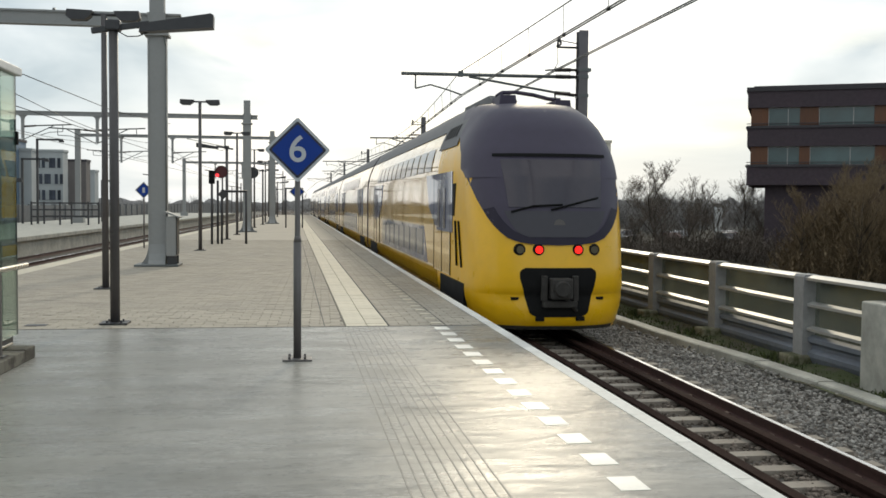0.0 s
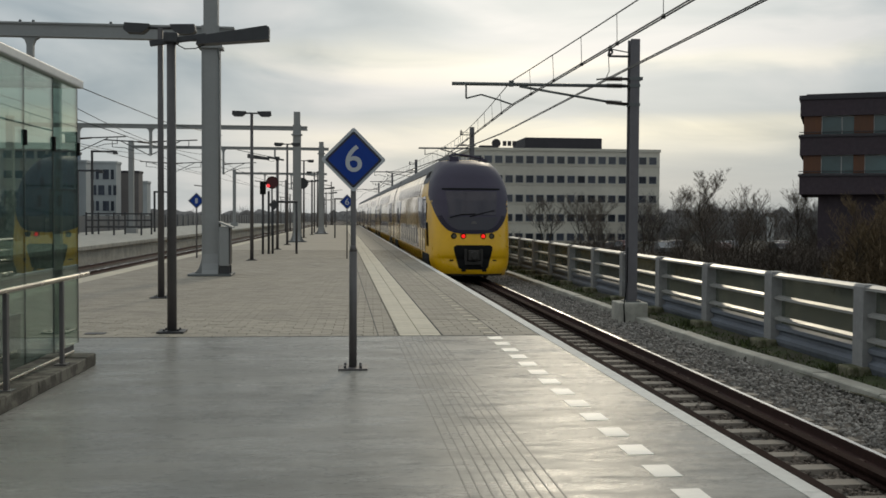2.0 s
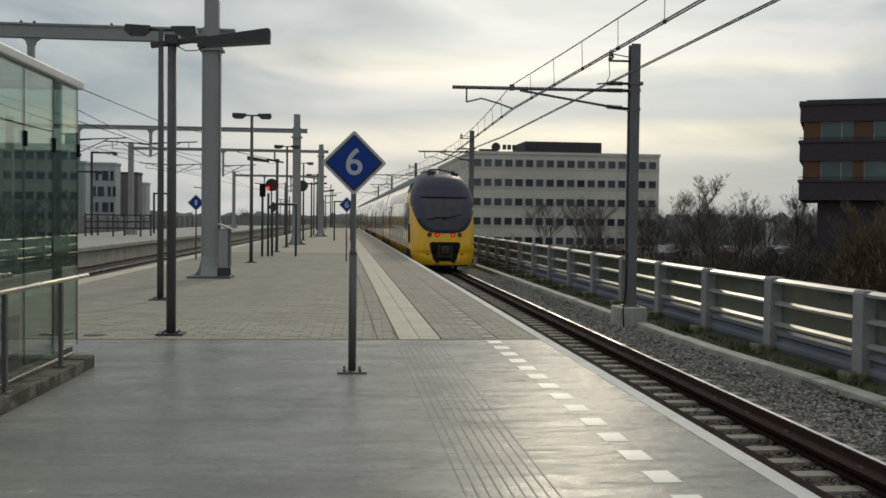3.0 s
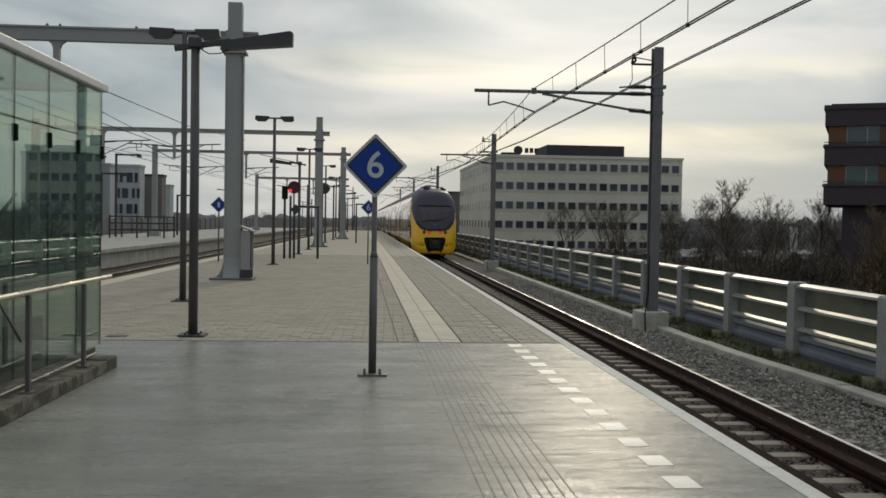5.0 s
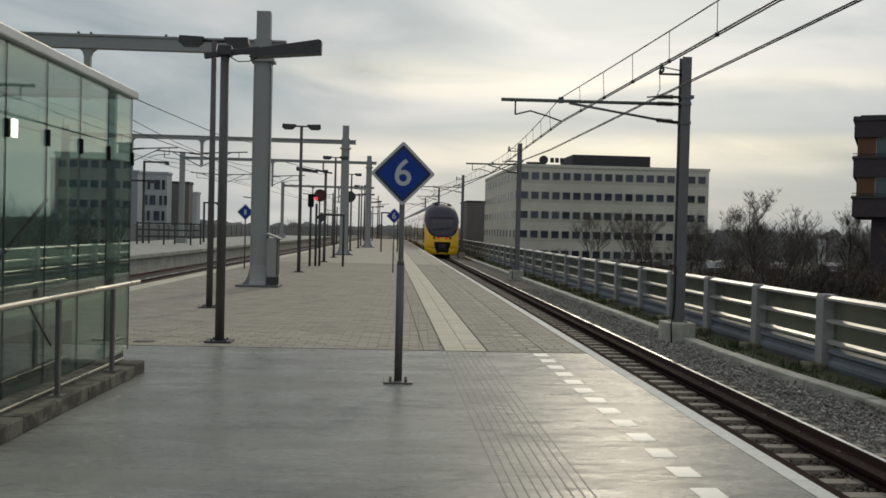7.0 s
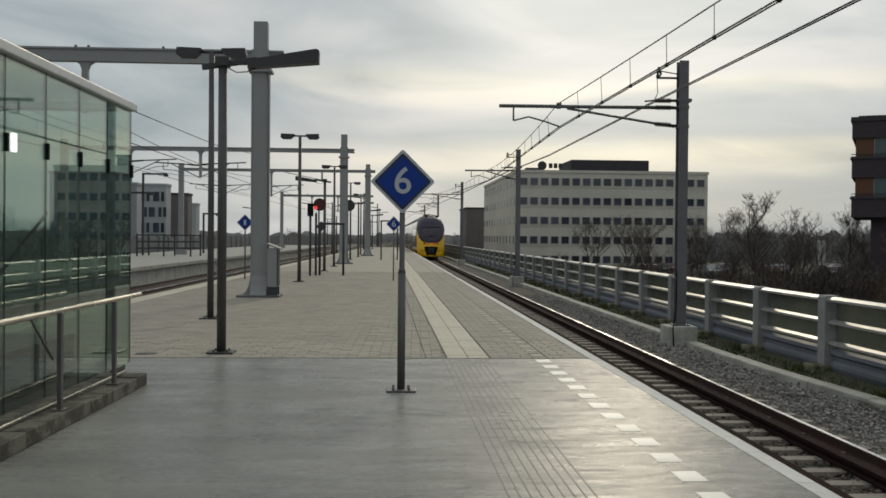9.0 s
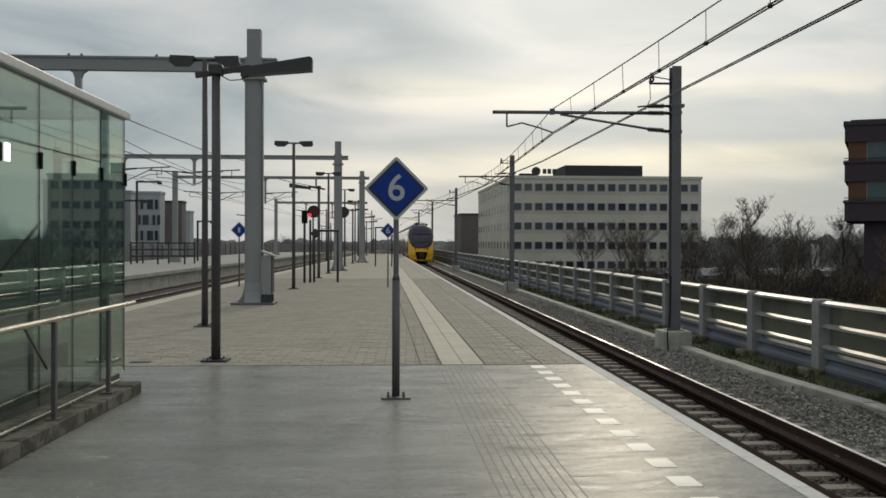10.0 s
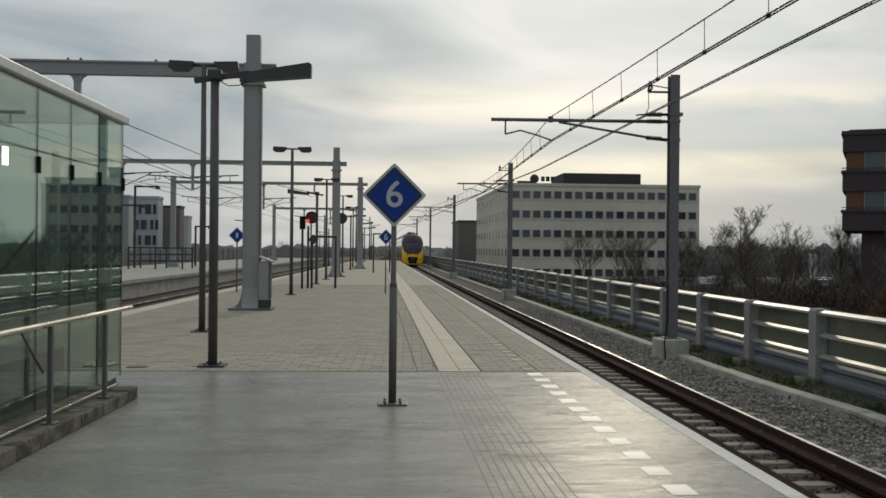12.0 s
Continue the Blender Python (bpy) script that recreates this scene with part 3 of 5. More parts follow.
def paving():
    """Pavers in running bond; the nearest are pieces of their own."""
    floor_ = tagged(new("platform_paving"), "grey brown concrete pavers in running bond", "paving", kind="structure")
    w, d = 0.30, 0.20
    v = Shape().prism([(0.004, -0.06), (w - 0.004, -0.06), (w - 0.004, -0.004), (w - 0.009, 0), (0.009, 0), (0.004, -0.004)], "y", 0.004, d - 0.004)
    me = v.mesh("paver", PAVER)
    tile = Shape().prism([(0.003, -0.06), (0.297, -0.06), (0.297, -0.003), (0.292, 0.003), (0.008, 0.003), (0.003, -0.003)], "y", 0.003, 0.297)
    mt = tile.mesh("guide_tile", PALE_PAVER)
    rest, pale = Shape(), Shape()
    n = 0
    for r in range(int((48 - SLAB_END) / d)):
        y = SLAB_END + 0.012 + r * d
        for x0, x1 in ((left_edge(y) + 0.02, 0.86), (1.50, 2.88)):
            x = x0 - (w / 2 if r % 2 else 0)
            while x < x1 - 0.02:
                a, b = max(x, x0), min(x + w, x1)
                if b - a > w - 0.01 and r < 12 and n < 300 and x > -4.3:
                    o = new("paver", me)
                    o.parent = floor_
                    o.matrix_basis = pose(a, y, random.uniform(-.003, .001), random.uniform(-.5, .5), random.uniform(-.5, .5))
                    n += 1
                elif b - a > 0.03:
                    dz = random.uniform(-.003, .001)
                    rest.add([(a + .004, y + .004, dz), (b - .004, y + .004, dz), (b - .004, y + d - .004, dz), (a + .004, y + d - .004, dz),
                              (a, y, -.03), (b, y, -.03), (b, y + d, -.03), (a, y + d, -.03)],
                             [(0, 1, 2, 3), (0, 4, 5, 1), (1, 5, 6, 2), (2, 6, 7, 3), (3, 7, 4, 0)])
                x += w
    tagged(part("pavers_beyond", rest, PAVER, floor_), kind="stuff")
    for r in range(450):
        for c in range(2):
            x, y = 0.88 + c * 0.30, SLAB_END + 0.012 + r * 0.30
            if r < 60:
                o = new("guide_tile", mt)
                o.parent = floor_
                o.matrix_basis = pose(x, y, random.uniform(-.002, .001))
            else:
                pale.box(x + .003, x + .297, y + .003, y + .297, -.05, .003)
    tagged(part("guide_tiles_beyond", pale, PALE_PAVER, floor_), kind="stuff")
    lines = Shape().box(0.57, 0.585, SLAB_END, 100, -.01, .003).box(1.485, 1.50, SLAB_END, 100, -.01, .003).box(2.3, 2.312, SLAB_END, 100, -.01, .003)
    tagged(part("drain_joint", lines, GROOVE, floor_), "straight dark joints along the platform")


# ---- fence on the viaduct's edge ----
def fence():
    step, y0 = 3.6, 16.14 - 7 * 3.6
    f = thing("fence", (FENCE_B, 0, 0), "grey concrete post fence with bright steel rails and dusty panes", "fence")
    post = Shape().prism([(-0.15, -1.0), (0.15, -1.0), (0.15, 0.56), (0.12, 0.60), (-0.12, 0.60), (-0.15, 0.56)], "y", -0.165, 0.165)
    foot = Shape().box(-0.42, 0.2, -0.24, 0.24, -1.05, -0.76, 0.04)
    top = Shape().prism([(-0.12, 0.50), (0.08, 0.50), (0.08, 0.585), (0.0, 0.585), (-0.12, 0.545)], "y", 0.165, step - 0.165)
    mid = Shape().prism([(-0.08, -0.05), (0.02, -0.05), (0.02, 0.03), (-0.08, -0.005)], "y", 0.165, step - 0.165)
    low = Shape().prism([(0.03, -0.97), (0.07, -0.97), (0.07, -0.43), (0.03, -0.43), (-0.05, -0.47), (-0.05, -0.54), (0.03, -0.60), (0.03, -0.66), (-0.05, -0.72), (-0.05, -0.79)], "y", 0.165, step - 0.165)
    mid_me = (mid.mesh("mid_rail", STEEL_BRIGHT))
    meshes = post.mesh("post", FENCE_CONC), foot.mesh("foot", MOSSY_FOOT), top.mesh("top_rail", STEEL_BRIGHT), low.mesh("guard_beam", GUARD)
    haze = Shape().box(0.076, 0.084, 0.165, step - 0.165, -0.5, 0.49).mesh("screen", FENCE_GLASS)
    for i in range(70):
        y = y0 + i * step
        p = new("post", meshes[0])
        p.parent, p.location = f, (0, y, random.uniform(-.01, .01))
        if i < 27:
            q = new("foot", meshes[1])
            q.parent, q.location = p, (random.uniform(-.04, .04), 0, 0)
        for nm, m, z in (("top_rail", meshes[2], 0), ("mid_rail", mid_me, 0.107), ("mid_rail", mid_me, -0.305), ("guard_beam", meshes[3], 0), ("screen", haze, 0)):
            o = new(nm, m)
            o.visible_shadow = nm != "screen"
            o.parent, o.location = f, (0, y, z)
    rng = random.Random(8)
    tuft = Shape()
    for i in range(5, 29):
        for k in range(260):
            px, py = FENCE_B - 0.30 + rng.gauss(0, .15), y0 + i * step + rng.gauss(0.25, .30)
            aa, hh = rng.uniform(0, 6.28), rng.uniform(.03, .20) * math.exp(-((py - y0 - i * step - .25) / .5) ** 2)
            p = Vector((px, py, -0.93))
            w = Vector((math.cos(aa), math.sin(aa), 0)) * rng.uniform(.015, .04)
            tuft.add([p - w, p + w, p + Vector((rng.uniform(-.08, .08), rng.uniform(-.08, .08), hh))], [(0, 1, 2)])
    for k in range(7000):
        y = 8 + 50 * rng.random() ** 1.3
        p = Vector((rng.uniform(kerb_x(y) + 0.26, FENCE_B + 0.1), y, -0.95))
        aa, hh = rng.uniform(0, 6.28), rng.uniform(.02, .10)
        w = Vector((math.cos(aa), math.sin(aa), 0)) * rng.uniform(.012, .03)
        tuft.add([p - w, p + w, p + Vector((rng.uniform(-.06, .06), rng.uniform(-.06, .06), hh))], [(0, 1, 2)])
    tagged(part("weeds", tuft, MOSS), "moss and weeds at the feet of the fence posts", "weeds", kind="stuff")
    b = thing("concrete_block", (8.85, 13.25, -1.02), "plain pale concrete block beside the fence", "block")
    part("body", Shape().box(-0.45, 0.2, -0.7, 0.55, 0, 1.38, 0.03), PALE_CONC, b)


FENCE_B = 8.8
MOSSY_FOOT = mat("mossy footing", (0.20, 0.185, 0.12), 0.9, grain=0.3, scale=12, stain=0.3, stain_scale=5.0, bump=0.4, tint=(0.075, 0.08, 0.035))
MOSS = mat("moss and weeds", (0.06, 0.075, 0.022), 0.95, grain=0.3, island=0.4, bump=0.0)
GUARD = mat("blue grey guard steel", (0.17, 0.185, 0.215), 0.65, 0.1, grain=0.1, stain=0.2, bump=0.03)
STEEL_BRIGHT = mat("bright rail steel", (0.40, 0.39, 0.37), 0.45, 0.3, grain=0.05, stain=0.08, bump=0.0)


# ---- overhead line ----
MASTS = [(7.5, 25.5, 6.2, 4.67), (7.42, 56.8, 6.6, 3.0), (7.3, 97.0, 6.9, 4.3), (7.2, 139.0, 7.3, 3.0), (7.1, 184.0, 7.3, 4.3)]
CONTACT = [(5.1, -6.0, 4.70), (4.37, 25.5, 4.49), (5.8, 56.8, 4.88), (4.6, 97.0, 5.1), (5.5, 139, 5.4), (4.5, 184, 5.4), (4.85, 400, 5.4)]


def mast(x, y, h, reach):
    """A mast with its cantilever; the tube arm reaches out over the track."""
    m0 = thing("catenary_mast", (x, y, h - 6.2), "grey steel overhead line mast on a concrete foot", "mast", "masts beside the track")
    top, low = 6.2, -0.5 - (h - 6.2)
    sh = Shape().box(-0.12, 0.12, -0.14, -0.122, low - 0.05, top).box(-0.12, 0.12, 0.122, 0.14, low - 0.05, top).box(-0.012, 0.012, -0.122, 0.122, low - 0.05, top)
    part("column", sh, POLE_MAST, m0)
    part("foundation", Shape().box(-0.40, 0.34, -0.4, 0.4, low - 0.8, low, 0.03), PALE_CONC, m0, "pale concrete foundation block")
    part("foot_plate", base_bolts(Shape().box(-0.2, 0.2, -0.22, 0.22, low, low + 0.03), 0.21, low + 0.03), GALV_DARK, m0)
    part("earth_cable", Shape().path([(-0.14, -0.16, low + 1.4), (-0.15, -0.17, low + 0.5), (-0.22, -0.24, low + 0.12), (-0.30, -0.42, low - 0.05), (-0.28, -0.44, low - 0.5)], 0.016), BLACK, m0, "black cable run down to the ballast")
    e = 4.67 - reach
    part("cantilever_arm", Shape().tube((-0.2, 0, 5.02), (-reach, 0, 5.0), 0.045).tube((-0.2, 0, 4.54), (-2.95 + e * 0.7, 0, 4.96), 0.032), GALV_DARK, m0)
    part("steady_arm", Shape().path([(-4.31 + e, 0, 4.98), (-4.31 + e, 0, 4.635), (-3.93 + e, 0, 4.735), (-3.5 + e, 0, 4.62), (-3.13 + e, 0, 4.495)], 0.022), GALV_DARK, m0)
    part("wire_clamp", Shape().box(-3.22 + e, -3.10 + e, -0.05, 0.05, 4.95, 5.10, 0.01), GALV_DARK, m0)
    for z0, dz in ((5.02, 0.0), (4.56, 0.03), (5.2, -0.005)):
        ins = Shape()
        for i in range(8):
            xi = -0.68 + 0.05 * i
            ins.tube((xi, 0, z0 - xi * dz * 2), (xi + .028, 0, z0 - xi * dz * 2), 0.068, 0.045, n=10)
        ins.tube((-0.72, 0, z0 + 1.44 * dz), (-0.14, 0, z0), 0.035)
        part("insulator", ins, INSULATOR, m0)
    br = Shape().path([(-0.12, 0, 5.77), (-0.66, 0, 5.77), (-0.62, 0, 6.04), (-0.56, 0, 5.86), (-0.66, 0, 5.77)], 0.03)
    br.path([(-0.62, 0, 5.95), (-0.12, 0, 5.87)], 0.015).path([(-0.66, 0, 5.77), (-0.64, 0, 5.38), (-0.72, 0, 5.22)], 0.01)
    br.path([(-0.70, 0, 5.2), (-0.97, 0, 5.17)], 0.022)
    part("feeder_bracket", br, DARK_STEEL, m0)
    for z0, xr in ((5.2, 0.2), (5.02, 0.135), (4.54, 0.135)):
        part("clamp_band", Shape().box(-0.135, xr, -0.155, 0.155, z0 - 0.04, z0 + 0.04), GALV_DARK, m0)


def overhead():
    for x, y, h, reach in MASTS:
        mast(x, y, h, reach)
    # wires
    w = thing("contact_wire", (0, 0, 0), "twin copper contact wires hung from droppers", "overhead wire")
    tw = Shape()
    for dx in (-0.03, 0.03):
        for a, b in zip(CONTACT, CONTACT[1:]):
            tw.tube((a[0] + dx, a[1], a[2]), (b[0] + dx, b[1], b[2]), 0.013, n=6)
    part("wire", tw, WIRE, w)
    mes, drops = Shape(), []
    for (xa, ya, za), (xb, yb, zb) in zip(CONTACT, CONTACT[1:5]):
        pts = []
        for i in range(21):
            t = i / 20
            top = za + (zb - za) * t + 0.56 - (0.17 if ya < 0 else 0) * (1 - t)
            pts.append((xa + (xb - xa) * t - 0.06 * (1 - 4 * t * (1 - t)), ya + (yb - ya) * t, top - (0.05 if ya < 0 else 0.2) * 4 * t * (1 - t) + 0.02))
        mes.path(pts, 0.012, n=5)
        count = max(4, int((yb - ya) / 2.25))
        for i in range(1, count):
            t = i / count
            k = t * 20
            j = min(19, int(k))
            p = Vector(pts[j]).lerp(Vector(pts[j + 1]), k - j)
            drops.append((p, Vector((xa + (xb - xa) * t, p.y, za + (zb - za) * t))))
    part("messenger_wire", mes, WIRE, w)
    for a, b in drops[:40]:
        part("dropper", Shape().tube(a, b, 0.006, n=4).tube(b + Vector((0, 0, -.03)), b + Vector((0, 0, .03)), .03, n=6), WIRE, w)
    fd = thing("feeder_wire", (0, 0, 0), "twin feeder cables along the masts", "overhead wire")
    for dx in (-0.035, 0.035):
        s = Shape()
        s.path([(6.95 + dx, -6, 5.4), (6.9 + dx, 13.9, 5.24), (6.8 + dx, 25.5, 5.18), (6.75 + dx, 42, 5.1), (6.7 + dx, 56.8, 5.3), (6.6 + dx, 97, 5.5), (6.5 + dx, 139, 5.8), (6.4 + dx, 184, 5.8)], 0.014, n=6)
        part("cable", s, WIRE, fd)


POLE_MAST = mat("mast steel", (0.14, 0.132, 0.14), 0.6, 0.1, grain=0.08, scale=6, stain=0.12, stain_scale=0.8, bump=0.05)
GALV_DARK = mat("dull galvanised tube", (0.13, 0.14, 0.14), 0.5, 0.4, grain=0.08, bump=0.0)


def gantry(y, x, top, beam_z, left_x, base=True, d=0.19, drops=()):
    g = thing("gantry", (0, y, 0), "galvanised steel portal gantry over the tracks", "gantry", "gantries over the tracks")
    part("column", Shape().box(x - 0.2, x + 0.2, -0.2, 0.02, 0, beam_z + 0.2), GALV, g)
    for fx in (x - 0.2175, x + 0.2175):
        part("flange", Shape().box(fx - 0.0175, fx + 0.0175, -0.22, 0.22, 0, beam_z + 0.2), GALV, g)
    part("column_top", Shape().box(x - 0.19, x + 0.19, -0.18, 0.18, beam_z + 0.2, top, 0.01), GALV, g)
    part("collar", Shape().box(x - 0.32, x + 0.32, -0.3, 0.3, beam_z - 0.42, beam_z - 0.34, 0.01), GALV, g)
    if base:
        flare = [(0.47, 0.06), (0.40, 0.12), (0.345, 0.2), (0.30, 0.32), (0.265, 0.48), (0.24, 0.72)]
        part("base_flare", Shape().prism([(x + a, z) for a, z in flare] + [(x - a, z) for a, z in reversed(flare)], "y", -0.03, 0.03), GALV, g)
        for fy in (-1, 1):
            part("base_rib", Shape().prism([(fy * 0.2, 0.06), (fy * 0.44, 0.06), (fy * 0.34, 0.16), (fy * 0.26, 0.34), (fy * 0.2, 0.6)], "x", x - 0.22, x + 0.22), GALV, g)
        part("base_plate", Shape().box(x - 0.58, x + 0.58, -0.5, 0.5, 0, 0.06, 0.01), GALV_DARK, g)
    e = d - 0.05
    b = Shape().box(left_x, x + 0.62, -0.14, 0.14, beam_z + e, beam_z + d).box(left_x, x + 0.62, -0.14, 0.14, beam_z - d, beam_z - e)
    b.box(left_x, x + 0.6, -0.09, -0.05, beam_z - e, beam_z + e).box(left_x, x + 0.6, 0.05, 0.09, beam_z - e, beam_z + e)
    part("beam", b, GALV, g)
    part("far_column", Shape().box(left_x - 0.2, left_x + 0.2, -0.2, 0.2, 0, beam_z + 0.5).box(left_x - 0.45, left_x + 0.45, -0.4, 0.4, 0, 0.5), GALV, g)
    for tx, low, arms in drops:
        u = beam_z - d
        flare = [(0.26, u), (0.13, u - 0.09), (0.085, u - 0.22), (0.075, low)]
        part("drop_post", Shape().prism([(tx + q, z) for q, z in flare] + [(tx - q, z) for q, z in reversed(flare)], "y", -.08, .08), GALV, g)
        for side, z in arms:
            part("insulator", Shape().tube((tx, 0, z), (tx + side * 0.75, 0, z + 0.06), 0.06, 0.05), INSULATOR, g)
            ra = Shape().tube((tx + side * 0.7, 0, z + 0.06), (tx + side * 2.7, 0, z + 0.16), 0.038).tube((tx, 0, z - 0.75), (tx + side * 1.7, 0, z + 0.08), 0.028)
            ra.path([(tx + side * 2.2, 0, z + 0.14), (tx + side * 2.2, 0, z - 0.26), (tx + side * 1.5, 0, z - 0.30), (tx + side * 0.95, 0, z - 0.48)], 0.022)
            part("registration_arm", ra, GALV_DARK, g)
    return g


def left_wires():
    w = thing("far_track_wires", (0, 0, 0), "overhead wires above the two far tracks", "overhead wire")
    for x0 in (-9.15, -12.45):
        s = Shape()
        s.path([(x0, -5, 4.55), (x0 + .2, 29.2, 4.55), (x0 - .2, 61.5, 4.55), (x0, 86, 4.55), (x0, 300, 4.55)], 0.014, n=5)
        part("wire", s.shear(SKEW), WIRE, w)
        s = Shape()
        for ya, yb in ((-5, 29.2), (29.2, 61.5), (61.5, 86), (86, 140)):
            s.path([(x0, ya + (yb - ya) * i / 10, 5.15 - 0.5 * 4 * (i / 10) * (1 - i / 10)) for i in range(11)], 0.012, n=5)
        part("messenger_wire", s.shear(SKEW), WIRE, w)
    s = Shape()
    s.path([(-9.4, 12, 6.2), (-8.2, 29.2, 5.6), (-7.4, 45, 5.6), (-6.9, 61.5, 6.3)], 0.016, n=5)
    part("wire", s, WIRE, w)


# ---- platform furniture ----
def base_bolts(s, r, h=0.03):
    for a in (45, 135, 225, 315):
        x, y = r * math.cos(radians(a)), r * math.sin(radians(a))
        s.tube((x, y, h), (x, y, h + 0.035), 0.014, n=6)
    return s


def number_sign(at, size, centre, pole=0.03, sleeve=True, digit="6", label="", lean=0.0):
    g = thing("number_sign", at, label, "sign", "blue diamond signs")
    g.matrix_basis = pose(*at, 0, lean, 0)
    part("pole", Shape().tube((0, 0.03, 0.0), (0, 0.03, centre + size * 0.4), pole, n=12), POLE_GREY, g)
    if sleeve:
        part("sleeve", Shape().tube((0, 0.03, 0), (0, 0.03, 1.30), pole * 1.45, n=12).tube((0, 0.03, 1.30), (0, 0.03, 1.37), pole * 1.45, pole, n=12), POLE_GREY, g)
        part("base_plate", base_bolts(Shape().box(-0.16, 0.16, -0.13, 0.19, 0, 0.02, 0.004), 0.12, 0.02), POLE_GREY, g)

    def diamond(r, y0, y1, rr=0.04):
        pts = []
        for k in range(4):
            a = radians(90 * k)
            for d in (-0.05, -0.02, 0.02, 0.05):
                t = abs(d) / 0.05
                rad = r * (1 - 0.035 * (1 - 0.3 * t)) if abs(d) < 0.03 else r * (1 - 0.05)
                pts.append((rad * math.cos(a) + (-math.sin(a)) * d * r, centre + rad * math.sin(a) + math.cos(a) * d * r))
        return Shape().prism(pts, "y", y0, y1)
    part("board", diamond(size, -0.018, 0.0), SIGN_WHITE, g, "white rim of the board")
    part("line", diamond(size * 0.885, -0.021, -0.018), SIGN_BLACK, g)
    part("face", diamond(size * 0.79, -0.024, -0.021), BLUE, g, "deep blue enamel face")
    part("bracket", Shape().box(-0.06, 0.06, 0, 0.06, centre - 0.2 * size, centre - 0.1 * size).box(-0.06, 0.06, 0, 0.06, centre + .1 * size, centre + .2 * size), POLE_GREY, g)
    if not digit:
        part("bar", Shape().box(-size * .14, size * .14, -0.028, -0.024, centre - size * .3, centre + size * .3), SIGN_WHITE, g, "pale unreadable bar")
        return g
    cu = bpy.data.curves.new("digit", "FONT")
    cu.body, cu.size, cu.extrude, cu.align_x, cu.align_y = digit, size * 1.15, 0.002, "CENTER", "CENTER"
    cu.offset = size * 0.010
    cu.materials.append(SIGN_WHITE)
    o = new("digit", cu)
    o.parent = g
    o.matrix_basis = pose(0, -0.027, centre - 0.01 * size, 90, 0, 0)
    return g


def lamp_t(at, h, label):
    g = thing("platform_lamp", at, label, "lamp post", "twin-headed platform lamps")
    part("pole", Shape().tube((0, 0, 0), (0, 0, h), 0.068, 0.055, n=12), LAMP_GREY, g)
    part("base_plate", base_bolts(Shape().box(-0.2, 0.2, -0.2, 0.2, 0, 0.02, 0.004), 0.15, 0.02), DARK_STEEL, g)
    part("crossbar", Shape().tube((-0.35, 0, h), (0.35, 0, h), 0.03, n=8), DARK_STEEL, g)
    for s in (-1, 1):
        hd = Shape().prism([(s * 0.20, h + 0.06), (s * 0.68, h + 0.075), (s * 0.70, h - 0.06), (s * 0.62, h - 0.12), (s * 0.34, h - 0.12), (s * 0.24, h - 0.04)], "y", -0.13, 0.13)
        part("lamp_head", hd, DARK_STEEL, g)
    return g


def lamp_board(at, h, flip, label):
    """A post with one long flat luminaire held out on a slanting arm."""
    g = thing("platform_light_arm", at, label, "lamp post", "slanting platform lights")
    part("pole", Shape().tube((0, 0, 0), (0, 0, h), 0.068, 0.064, n=14), LAMP_GREY, g)
    part("base_plate", base_bolts(Shape().box(-0.19, 0.19, -0.19, 0.19, 0, 0.025, 0.004), 0.14, 0.02), DARK_STEEL, g)
    s = flip
    part("cap", Shape().box(-0.1, 0.1, -0.1, 0.1, h - 0.12, h + 0.03, 0.02), DARK_STEEL, g)
    part("arm", Shape().box(-0.30 if s > 0 else -0.5, 0.5 if s > 0 else 0.30, -0.035, 0.035, -0.04, 0.04, 0.008), DARK_STEEL, g).matrix_basis = pose(0, 0, h - 0.08, 0, -9 * s, 0)
    hd = Shape().prism([(0.36, -0.085), (1.38, -0.085), (1.40, 0.09), (1.36, 0.115), (0.40, 0.03)], "y", -0.12, 0.12)
    o = part("luminaire", hd, DARK_STEEL, g, "long dark flat luminaire")
    o.matrix_basis = pose(0, -0.05, h - 0.09, 0, -5, 0 if s > 0 else 180)
    part("cable", Shape().path([(0.05 * s, -0.06, h - 0.12), (0.2 * s, -0.06, h - 0.2), (0.35 * s, -0.06, h - 0.19), (0.5 * s, -.06, h - 0.12)], 0.008), BLACK, g)
    return g


